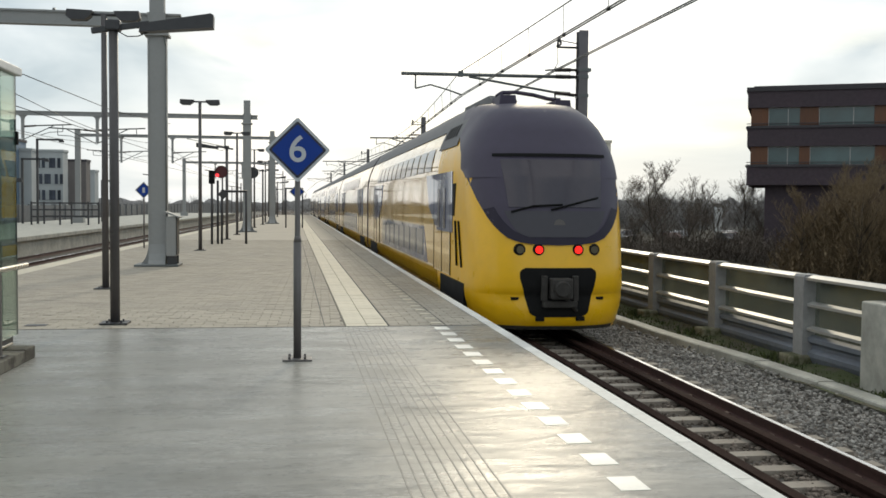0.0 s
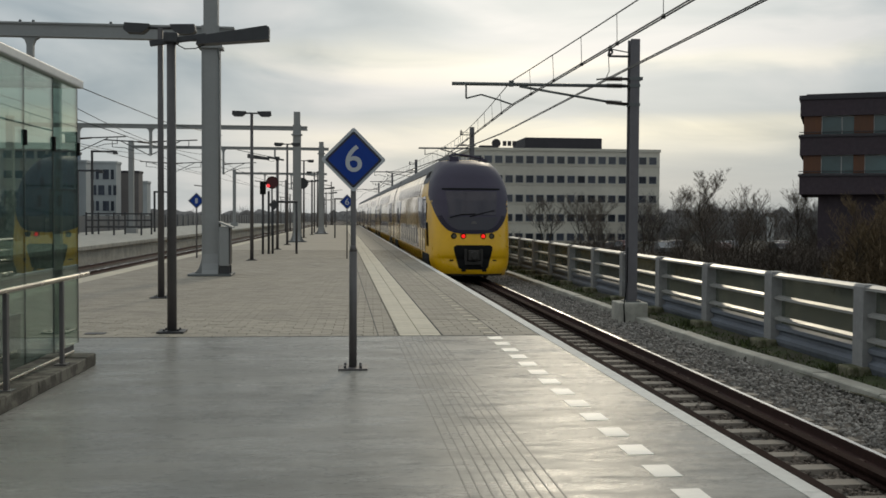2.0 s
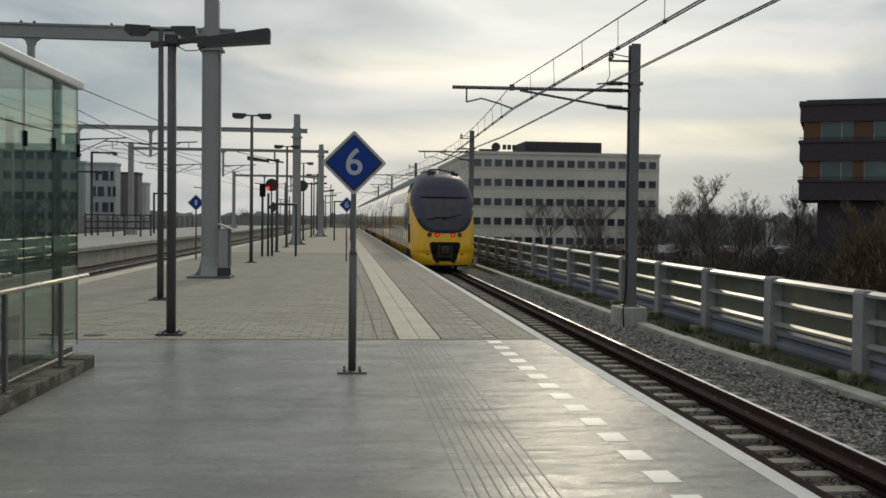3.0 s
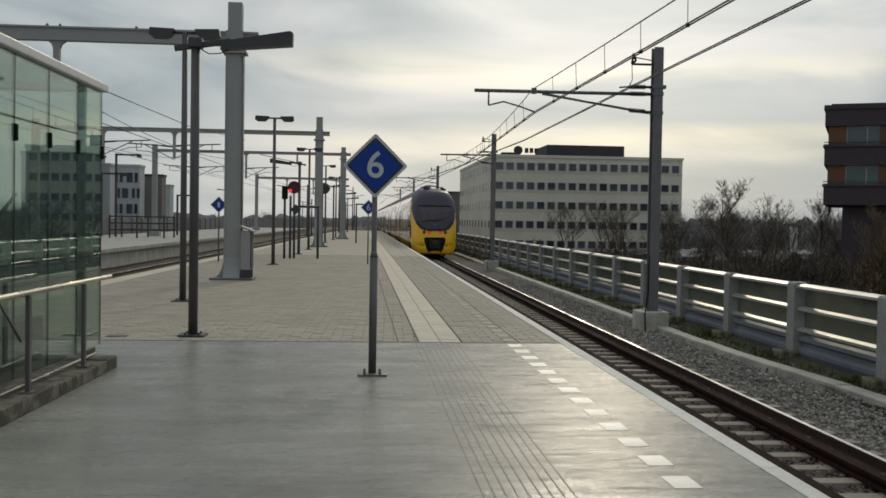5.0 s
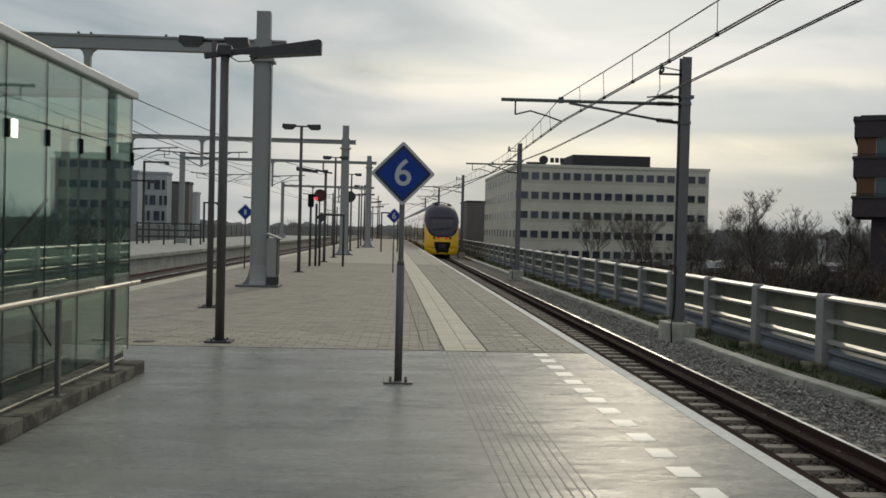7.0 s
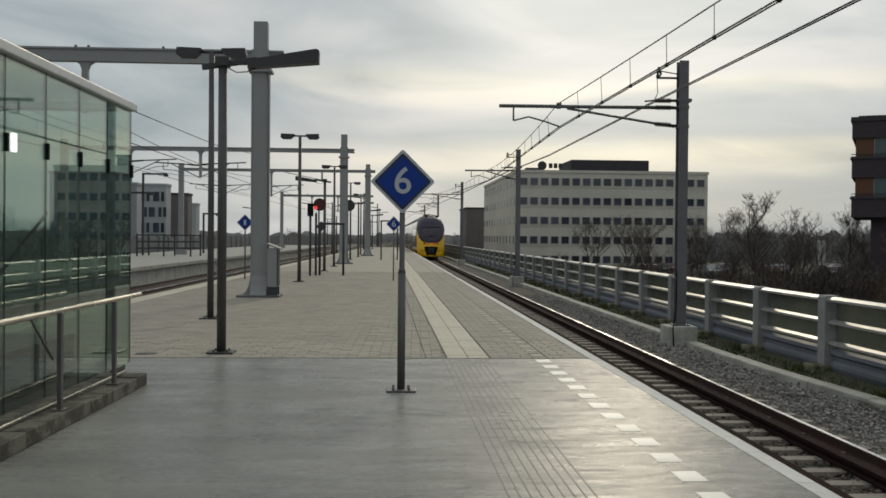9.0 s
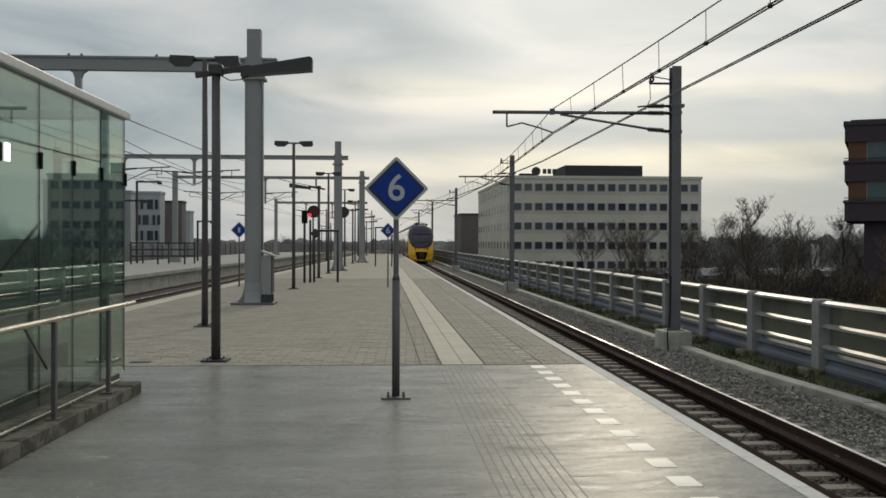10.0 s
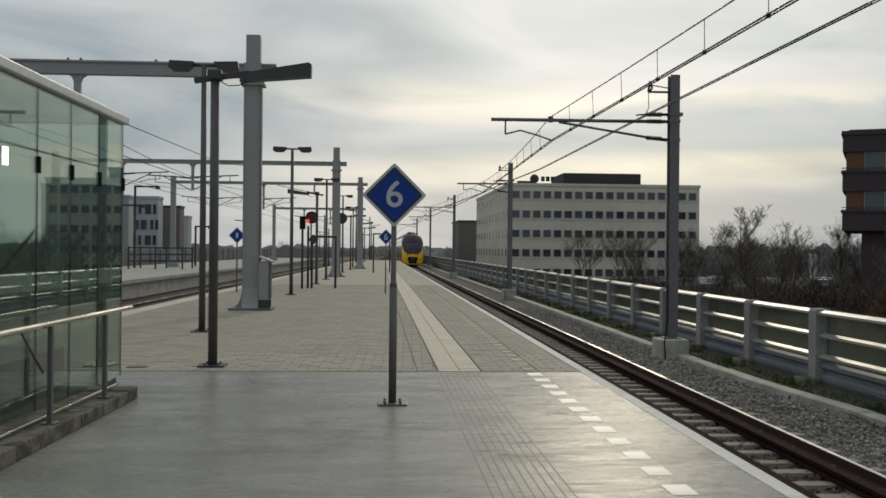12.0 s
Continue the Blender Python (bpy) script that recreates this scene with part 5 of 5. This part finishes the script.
def greenery():
    low = ((24.5, 72, 5.3), (29.0, 76, 5.6), (33.5, 84, 5.5), (31.5, 100, 6.2), (36.5, 84, 5.4), (41.0, 101, 6.0), (43.0, 90, 5.6), (38.5, 104, 6.1), (22.0, 84, 6.0), (46.0, 112, 6.6), (47.0, 128, 6.6), (52.0, 140, 6.8))
    for i, (x, y, h) in enumerate(low):
        bare_tree("bare_tree", (x, y, GROUND_Z), h, 20 + i, TWIG, "low bare winter tree with fine dark twigs")
    before = ((28.5, 118, 7.6), (25.2, 120, 7.2), (33.6, 130, 7.4), (31.2, 124, 7.7), (22.7, 112, 7.0), (38.6, 126, 7.4), (42.0, 135, 7.2), (27.6, 104, 6.9))
    for i, (x, y, h) in enumerate(before):
        bare_tree("bare_tree", (x, y, GROUND_Z), h, 40 + i, TWIG, "smaller bare tree standing before the office block")
    for i, (x, y, h) in enumerate(((32.0, 60, 6.4), (34.5, 58, 7.4), (36.8, 62, 8.2), (33.4, 56, 6.8), (39.0, 66, 8.6), (36.5, 57, 8.0), (41.0, 68, 9.0))):
        bare_tree("tawny_tree", (x, y, GROUND_Z), h, 60 + i, WILLOW, "dense tawny twiggy tree before the brick block", 0.45, 0.1, 5, 11)
    bare_tree("bare_tree", (35.3, 95, GROUND_Z), 9.45, 91, TWIG, "tall spreading bare tree with a single trunk", 0.6, 0.28, 5, 11)
    bare_tree("bare_tree", (39.6, 95, GROUND_Z), 8.0, 93, TWIG, "bare tree with upright open limbs", 0.52, 0.33, 4, 9)
    bare_tree("bare_tree", (44.2, 95, GROUND_Z), 8.4, 95, TWIG, "bare tree close to the brick block", 0.52, 0.33, 4, 9)
    rng = random.Random(2)
    near, far, tawny = Shape(), Shape(), Shape()
    for i in range(90):
        x = rng.uniform(13, 80)
        bush_mass(near, x, rng.uniform(64, 84) + 0.3 * x, 3.4, rng.uniform(2.4, 4.4), rng, 90, GROUND_Z)
    tagged(part("undergrowth", near, TWIG), "tangle of dark bare undergrowth below the viaduct", "bushes", kind="stuff")
    for i in range(30):
        bush_mass(tawny, rng.uniform(32, 46), rng.uniform(56, 64), 3.0, rng.uniform(3.6, 6.6), rng, 150, GROUND_Z)
    for i in range(26):
        x = rng.uniform(34, 48)
        bush_mass(tawny, x, rng.uniform(58, 66), 2.6, rng.uniform(5.0, 7.8), rng, 150, GROUND_Z)
    tagged(part("tawny_thicket", tawny, WILLOW), "tawny brown thicket", "bushes", kind="stuff")
    for i in range(300):
        x = rng.uniform(-260, 360)
        if 12 < x < 22:
            continue
        bush_mass(far, x, rng.uniform(300, 380), 9, rng.uniform(6.0, 9.5), rng, 60, GROUND_Z)
    for i in range(150):
        x = rng.uniform(48, 170)
        bush_mass(far, x, rng.uniform(150, 240), 7, rng.uniform(8.0, 11.0), rng, 90, GROUND_Z)
    tagged(part("far_woods", far, WOOD_FAR), "bare woods along the horizon, paled by painted haze", "woods", kind="stuff")
    belt = Shape()
    for k, (yy, hh, x0, x1) in enumerate(((400, 5.4, -500, 600), (250, 6.0, 60, 400))):
        rows = [[], []]
        for i in range(600):
            x = x0 + (x1 - x0) * i / 599
            rows[0].append((x, yy, GROUND_Z - .2))
            rows[1].append((x, yy + 4, GROUND_Z + hh + 0.9 * noise.noise(Vector((x * .05, k, 0))) + 1.3 * noise.noise(Vector((x * .25, k, 5))) + random.uniform(-.6, .6)))
        belt.grid(rows, False)
    tagged(part("backdrop_woods", belt, WOOD_FAR), "wood edge far behind, paled by painted haze", "woods", kind="structure")


BANNER = mat("white banner cloth", (0.62, 0.62, 0.6), 0.8, grain=0.05, bump=0.02)


def cars():
    rng = random.Random(5)
    for i in range(16):
        x, y = 32 + i * 2.5 + rng.uniform(-.3, .3), 122 + (i % 3) * 5
        g = thing("parked_car", (x, y, GROUND_Z), "parked car seen through bare bushes", "car", "parked cars", rz=rng.choice((0, 180)))
        b = Shape().prism([(-2.1, .3), (2.1, .3), (2.15, .75), (1.3, .95), (.7, 1.42), (-1.2, 1.45), (-1.9, .95), (-2.15, .85)], "x", -.85, .85)
        part("body", b, CAR_PAINTS[i % 4], g)
        part("windscreen", Shape().prism([(1.27, .98), (.74, 1.38), (.8, 1.4), (1.35, .98)], "x", -.7, .7), TRAIN_GLASS, g)
        for sx in (-.8, .8):
            for sy in (-1.3, 1.3):
                part("wheel", Shape().tube((sx - .1, sy, .32), (sx + .1, sy, .32), .32, n=14), BLACK, g)
    b = thing("white_banner", (39.1, 90.0, GROUND_Z), "narrow white banner on a pole by the car park", "banner")
    part("pole", Shape().tube((0, 0, 0), (0, 0, 4.7), .05), GALV, b)
    part("cloth", Shape().box(0.05, 0.72, -.02, .02, 2.4, 4.6), BANNER, b, "pale cloth with a dark slanting bar")
    part("bar", Shape().prism([(0.15, 2.9), (0.28, 2.9), (0.6, 4.0), (0.47, 4.0)], "y", -.026, -.02), ROOF_BOX, b)


# ---- the train ----
def train_w(z):
    """Half width of the body at a height over the rail."""
    if z < 0.75:
        return 1.36 + 0.15 * max(0, (z - 0.2) / 0.55)
    if z < 3.1:
        return 1.51
    t = min(1, (z - 3.1) / 1.52)
    return 1.51 - 0.60 * t ** 2.0


def train_front(z):
    """How far the face lies behind the bumper at a height."""
    pts = [(0.2, 0.10), (0.34, 0.0), (0.55, -0.02), (0.84, 0.05), (0.88, 0.02), (1.0, 0.0), (1.5, 0.05), (1.9, 0.12), (2.4, 0.24), (3.0, 0.46), (3.5, 0.72), (4.0, 1.08), (4.3, 1.45), (4.5, 1.95), (4.62, 2.9)]
    for (za, a), (zb, b) in zip(pts, pts[1:]):
        if z <= zb:
            t = (z - za) / (zb - za)
            return a + (b - a) * t
    return 2.9


def face(s, z, out=0.0):
    """A point of the rounded nose: s from -1 to 1 across, at a height."""
    n = 2.6
    w = train_w(z) + out
    u = abs(s)
    x = w * (1 - (1 - u) ** 1.25)
    k = min(1.0, x / w)
    y = train_front(z) + 1.35 * (1 - (1 - k ** n) ** (1 / n)) - out
    return (math.copysign(x, s), y, z)


def face_at(x, z, out=0.0):
    w = train_w(z)
    k = min(0.9999, abs(x) / w)
    return (x, train_front(z) + 1.35 * (1 - (1 - k ** 2.6) ** (1 / 2.6)) - out, z)


def mask_w(z):
    pts = [(1.75, 0.0), (1.765, 0.42), (1.80, 0.70), (1.88, 0.92), (2.05, 1.11), (2.3, 1.27), (2.65, 1.41), (3.0, 1.49), (3.2, 1.505), (4.7, 1.51)]
    for (za, a), (zb, b) in zip(pts, pts[1:]):
        if z <= zb:
            return min(a + (b - a) * (z - za) / (zb - za), train_w(z) * 0.995)
    return train_w(z)


def patch(x0, x1, z0, z1, out, nx=12, nz=8, fx=None):
    """A sheet that follows the nose, between edges that may vary with height."""
    rows = []
    for j in range(nz + 1):
        z = z0 + (z1 - z0) * j / nz
        a, b = fx(z) if fx else (x0, x1)
        rows.append([face_at(a + (b - a) * i / nx, z, out) for i in range(nx + 1)])
    return Shape().grid(rows)


def coach_shell(y0, y1):
    zs = [0.35, 0.55, 0.75, 1.2, 2.0, 2.8, 3.1, 3.4, 3.7, 4.0, 4.3, 4.5, 4.62]
    rows = [[(-train_w(z), y, z) for z in zs] + [(train_w(z), y, z) for z in reversed(zs)] for y in (y0, y1)]
    return Shape().grid(rows)


def train():
    t = thing("train", (TRACK_X + 0.06, 18.0, RAIL_Z), "yellow double-deck train with a dark grey nose leaving the platform", "train")
    # rear cab
    mz = [1.7505, 1.755, 1.765, 1.78, 1.80, 1.835, 1.88, 1.94, 2.0, 2.1, 2.25, 2.4, 2.6, 2.8, 3.0, 3.1, 3.2, 3.3, 3.4, 3.5, 3.6, 3.7, 3.8, 3.9, 4.0, 4.15, 4.3, 4.4, 4.5, 4.56, 4.6]
    zs = [0.2, 0.27, 0.34, 0.45, 0.55, 0.7, 0.83, 0.85, 0.88, 1.0, 1.3, 1.6, 1.7] + mz + [4.62]
    n = 28
    nose = Shape()
    rows = []
    for z in zs:
        pts = [face(-1 + 2 * i / n, z) for i in range(n + 1)]
        rows.append([(pts[0][0], 5.2, z)] + pts + [(pts[-1][0], 5.2, z)])
    nose.grid(rows)
    cab = part("cab", nose, NOSE_YELLOW, t, "rounded yellow cab end")
    mask = Shape()
    rows = [[face_at(mask_w(z) * (-1 + 2 * i / 30), z, 0.022) for i in range(31)] for z in mz if z <= 3.4]
    mask.grid(rows)
    top = Shape()
    def hood_back(z):
        return max(face(1, z)[1] + 0.02, 2.25 + 2.2 * (z - 3.55))

    def hood_row(z):
        q = min(1.0, 0.972 + 0.14 * (z - 3.0))
        row = [face(q * (-1 + 2 * i / n), z, 0.02) for i in range(n + 1)]
        ends = [(sx * (train_w(z) + .02), hood_back(z), z) for sx in (-1, 1)] if q == 1 else [row[0], row[-1]]
        return [ends[0]] + row + [ends[1]]
    top.grid([hood_row(z) for z in mz if z >= 3.0])
    part("cab_roof", top, TRAIN_GREY, cab, "dark grey hood over the cab")
    part("nose_mask", mask, TRAIN_GREY, cab, "dark grey panel round the windscreen")
    part("windscreen", patch(0, 0, 2.45, 3.34, 0.04, 14, 10, lambda z: (-0.88 - 0.10 * (z - 2.45), 0.88 + 0.10 * (z - 2.45))), TRAIN_GLASS, cab, "dark sloping windscreen")
    part("brow", patch(-1.10, 1.10, 3.40, 3.46, 0.05, 14, 2), BLACK, cab)
    part("sill_panel", patch(0, 0, 1.90, 2.38, 0.036, 14, 8, lambda z: (-0.55 - 0.42 * ((z - 1.9) / .48) ** 0.5, 0.55 + 0.42 * ((z - 1.9) / .48) ** 0.5)), SILL_GREY, cab, "grey panel below the windscreen")
    for pts in ([(-0.85, 2.36), (-0.45, 2.47), (0.1, 2.50)], [(-0.12, 2.40), (0.35, 2.52), (0.82, 2.63)]):
        part("wiper", Shape().path([face_at(x, z, 0.06) for x, z in pts], 0.020), BLACK, cab)
    part("badge", Shape().tube(face_at(0.03, 2.12, 0.0), face_at(0.03, 2.12, 0.035), 0.11, n=16), POLE_GREY, cab)
    for x, m, nm in ((-0.37, RED_LAMP, "tail_lamp"), (0.37, RED_LAMP, "tail_lamp"), (-0.71, DIM_LENS, "headlamp"), (0.69, DIM_LENS, "headlamp")):
        p = face_at(x, 1.67, 0.0)
        part("lamp_housing", Shape().tube((x, p[1] + .03, 1.67), (x, p[1] - .03, 1.67), 0.115, 0.10, n=18), BLACK, cab)
        part(nm, Shape().tube((x, p[1] - .031, 1.67), (x, p[1] - .045, 1.67), 0.07, n=18), m, cab, "lit red tail lamp" if m is RED_LAMP else "unlit round headlamp")
    def recess(z):
        t = (z - 0.44) / 0.90
        w = 0.53 + 0.19 * min(1, t / 0.8) - 0.12 * max(0, 1 - t / 0.10) ** 2 - 0.10 * max(0, (t - 0.9) / 0.10) ** 2
        return -w, w
    # no hollow here: a black sheet on the nose gives the opening's shade
    part("coupler_recess", patch(0, 0, 0.44, 1.34, 0.012, 14, 22, recess), BLACK, cab, "black sheet standing for the shaded coupler opening")
    cp = Shape().box(-0.2, 0.2, -0.24, 0.1, 0.78, 1.16, 0.03).tube((0, -0.32, 0.97), (0, -0.2, 0.97), 0.13, 0.17, n=14).box(-0.32, 0.32, -0.12, 0.02, 0.62, 0.74, 0.02)
    cp.box(-0.34, -0.24, -0.1, 0.05, 0.74, 1.2, .01).box(0.24, 0.34, -0.1, 0.05, 0.74, 1.2, .01).tube((0.1, -.1, .8), (.32, -.05, .55), .035)
    part("coupler", cp, UNDER, cab, "dirty automatic coupler")
    part("valance_line", patch(-1.28, 1.28, 0.20, 0.27, 0.01, 16, 1), UNDER, cab, "grimy lower edge")
    for x in (-0.80, 0.80):
        part("step", Shape().box(x - .07, x + .07, face_at(x, .80)[1] - .03, face_at(x, .80)[1] + .1, 0.75, 0.80), BLACK, cab)
    part("roof_fairing", Shape().prism([(2.9, 4.5), (3.5, 4.82), (6.5, 4.84), (7.0, 4.62)], "x", -0.66, -0.1), TRAIN_ROOF, cab)
    for x, w, h in ((-0.46, .20, 4.74), (0.70, .19, 4.66)):
        part("roof_block", Shape().prism([(x - w, 4.40), (x + w, 4.40), (x + w * .8, h), (x - w * .8, h)], "y", 2.5, 3.3), TRAIN_GREY, cab)
    part("roof_hoop", Shape().path([(-0.62, 2.9, 4.74), (-0.5, 2.95, 4.83), (-0.2, 3.0, 4.85), (0.2, 3.0, 4.80), (0.5, 2.95, 4.72), (0.75, 2.9, 4.70)], 0.045), TRAIN_GREY, cab)
    part("aerial", Shape().tube((0.62, 2.8, 4.6), (0.60, 2.8, 4.82), 0.015), BLACK, cab)
    rim = Shape()
    low_z = [z for z in mz if 1.755 < z < 2.5]
    edge = [(-mask_w(z), z) for z in reversed(low_z)] + [(0.0, 1.752)] + [(mask_w(z), z) for z in low_z]
    rim.grid([[face_at(x * k, 2.75 + (z - 2.75) * k, 0.03) for k in (1.0, 0.93, 0.86)] for x, z in edge])
    part("mask_rim", rim, MASK_SHADE, cab, "near-black rim round the foot of the grey panel, its shade painted in")
    for x in (-0.36, 0.40):
        part("jumper", Shape().box(x - .08, x + .08, face_at(x, .4)[1] - .05, face_at(x, .4)[1] + .05, .37, .45, .01), BLACK, cab)
    # side of the cab
    for sx in (-1, 1):
        part("cab_window", Shape().prism([(2.55, 2.92), (2.95, 2.92), (3.05, 2.25), (2.75, 2.25)], "x", sx * 1.512 - .012, sx * 1.512 + .012), BLACK, cab, "narrow dark cab side window")
        for ya, yb in ((2.55, 2.32), (2.15, 1.75)):
            part("grab_rail", Shape().path([(sx * 1.53, ya, 2.15), (sx * 1.53, yb, 1.25)], .022), BLACK, cab)
        def side(z, out):
            return sx * (train_w(z) + out)
        zs3 = (3.72, 3.85, 4.0, 4.1, 4.2, 4.3)
        part("vent_panel", Shape().grid([[(side(z, .022), y, z) for z in zs3] for y in (3.0, 5.6)]), TRAIN_ROOF, cab, "grey vent panel behind the cab")
        for k in range(5):
            y = 3.55 + k * 0.36
            part("vent_slot", Shape().grid([[(side(z, .032), yy, z) for z in (3.95, 4.05, 4.15, 4.22)] for yy in (y, y + .2)]), BLACK, cab)
    # coaches
    low = Shape().box(-.018, .018, -.60, .60, -.33, .33)
    lowm = low.mesh("window", TRAIN_WINDOW)
    up = Shape().grid([[(-(train_w(z) + .012) + 1.45, y, z - 3.4) for z in (3.28, 3.4, 3.55, 3.68, 3.82)] for y in (-.60, .60)])
    upm = up.mesh("window", TRAIN_WINDOW)
    dl = Shape().box(-.012, .012, -.60, .60, -1.1, 1.1)
    dm = dl.mesh("door", YELLOW)
    seam = Shape().box(-.014, .014, -.025, .025, -1.1, 1.1).mesh("door_seam", BLACK)
    dgm = Shape().box(-.030, .030, -.17, .17, -.44, .44).mesh("door_pane", TRAIN_GLASS)
    ym = Shape().prism([(0.75, .45), (12.5, .45), (12.5, -.45), (0, -.45)], "x", -.013, .013).mesh("window_band", TRAIN_BLUE)
    bm_ = Shape().prism([(-1.5, -.62), (0.75, -.62), (2.1, -.12), (2.65, .66), (-1.5, .66)], "x", -.018, .018).mesh("blue_panel", TRAIN_BLUE)
    bm_rear = Shape().prism([(1.5, -.62), (-0.75, -.62), (-2.1, -.12), (-2.65, .66), (1.5, .66)], "x", -.018, .018).mesh("blue_panel", TRAIN_BLUE)
    for c in range(6):
        a = 0.0 if c == 0 else c * 27.0 + 0.35
        y0, y1 = (5.2 if c == 0 else a), (c + 1) * 27.0 - 0.35
        body = part("coach_body", coach_shell(y0, y1), YELLOW, t, "yellow double-deck coach body")
        for y in (y0, y1):
            zs2 = [0.35, 0.75, 2.0, 3.1, 3.5, 3.9, 4.2, 4.5, 4.62]
            pts = [(-train_w(z), z) for z in zs2] + [(train_w(z), z) for z in reversed(zs2)]
            if not (c == 0 and y == y0):
                part("end_wall", Shape().prism(pts, "y", y - .02, y + .02), TRAIN_GREY, body)
        roof = Shape().grid([[(sx * (train_w(z) + .014), y, z) for sx, z in [(-1, 4.16), (-1, 4.2), (-1, 4.3), (-1, 4.45), (-1, 4.62)]] + [(0, y, 4.66)] +
                             [(train_w(z) + .014, y, z) for z in (4.62, 4.45, 4.3, 4.2, 4.16)] for y in (y0 if c else 3.6, y1)])
        part("roof", roof, TRAIN_ROOF, body, "dirty grey roof")
        for sx in (-1, 1):
            for yb in (a + 3.1, y1 - 3.1):
                # solid black boxes on the skirt stand for the shaded gaps at the bogies
                part("bogie_opening", Shape().box(sx * 1.42 - .1, sx * 1.42 + .1, yb - 1.6, yb + 1.6, 0.3, 0.95, .02), BLACK, body, "black box standing for the shaded opening over the bogie")
        part("underframe", Shape().box(-1.3, 1.3, a + 1.2, y1 - .5, 0.2, 0.5), UNDER, body)
        part("gangway", Shape().box(-.7, .7, y1, y1 + .7, .9, 3.2), BLACK, body)
        for yb in (a + 3.4, y1 - 3.6):
            bg = part("bogie", Shape().box(-1.1, 1.1, yb - 1.6, yb + 1.6, .35, .62, .04), UNDER, t)
            for yy in (yb - 1.25, yb + 1.25):
                for xx in (-.75, .75):
                    part("wheel", Shape().tube((xx - .065, yy, .46), (xx + .065, yy, .46), .46, n=20), RAIL_SIDE, bg)
        for rr in range(3):
            part("roof_unit", Shape().box(-.6, .6, a + 8 + rr * 6, a + 11 + rr * 6, 4.6, 4.82, .04), TRAIN_ROOF, body)
        for sx in (-1, 1):
            b = new("window_band", ym)
            b.parent, b.location = body, (sx * 1.507, a + 6.95, 1.49)
            for k in range(8):
                o = new("window", lowm)
                o.parent, o.location = body, (sx * 1.512, a + 8.35 + k * 1.48, 1.52)
            for k in range(11):
                o = new("window", upm)
                o.parent = body
                o.matrix_basis = pose(sx * 1.45, a + 7.0 + k * 1.44, 3.4, 0, 0, 180 if sx > 0 else 0)
            for yd, pm in ((a + 4.5, bm_), (y1 - 4.5, bm_rear)):
                p = new("blue_panel", pm)
                p.parent, p.location = body, (sx * 1.508, yd, 2.52)
                for dy in (-.61, .61):
                    d = new("door", dm)
                    d.parent, d.location = body, (sx * 1.508, yd + dy, 2.08)
                    p = new("door_pane", dgm)
                    p.parent, p.location = d, (0, -.2 if dy > 0 else .2, .32)
                for dy in (-1.24, 0, 1.24):
                    q = new("door_seam", seam)
                    q.parent, q.location = body, (sx * 1.513, yd + dy, 2.08)
    return t


TRAIN_WINDOW = mat("side window", (0.05, 0.06, 0.085), 0.08, grain=0.05, bump=0.0, rough_var=0.02, objvar=0.3)

build_setting()
the_train = train()
fence()
overhead()
furniture()
left_wires()
lift_house()
office()
brick_block()
left_blocks()
barriers()
cars()
greenery()
guard_rail()
ballast()
slab_marks()
sleepers()
paving()


def motions():
    """The train draws away along the track, gathering speed."""
    rows = []
    for i in range(25):
        t = i * 0.5
        rows.append((t, pose(TRACK_X + 0.06, TRAIN_Y0 + 9.45 * t + 0.08 * t * t, RAIL_Z)))
    walk(the_train, rows)


TRAIN_Y0 = 18.0
motions()
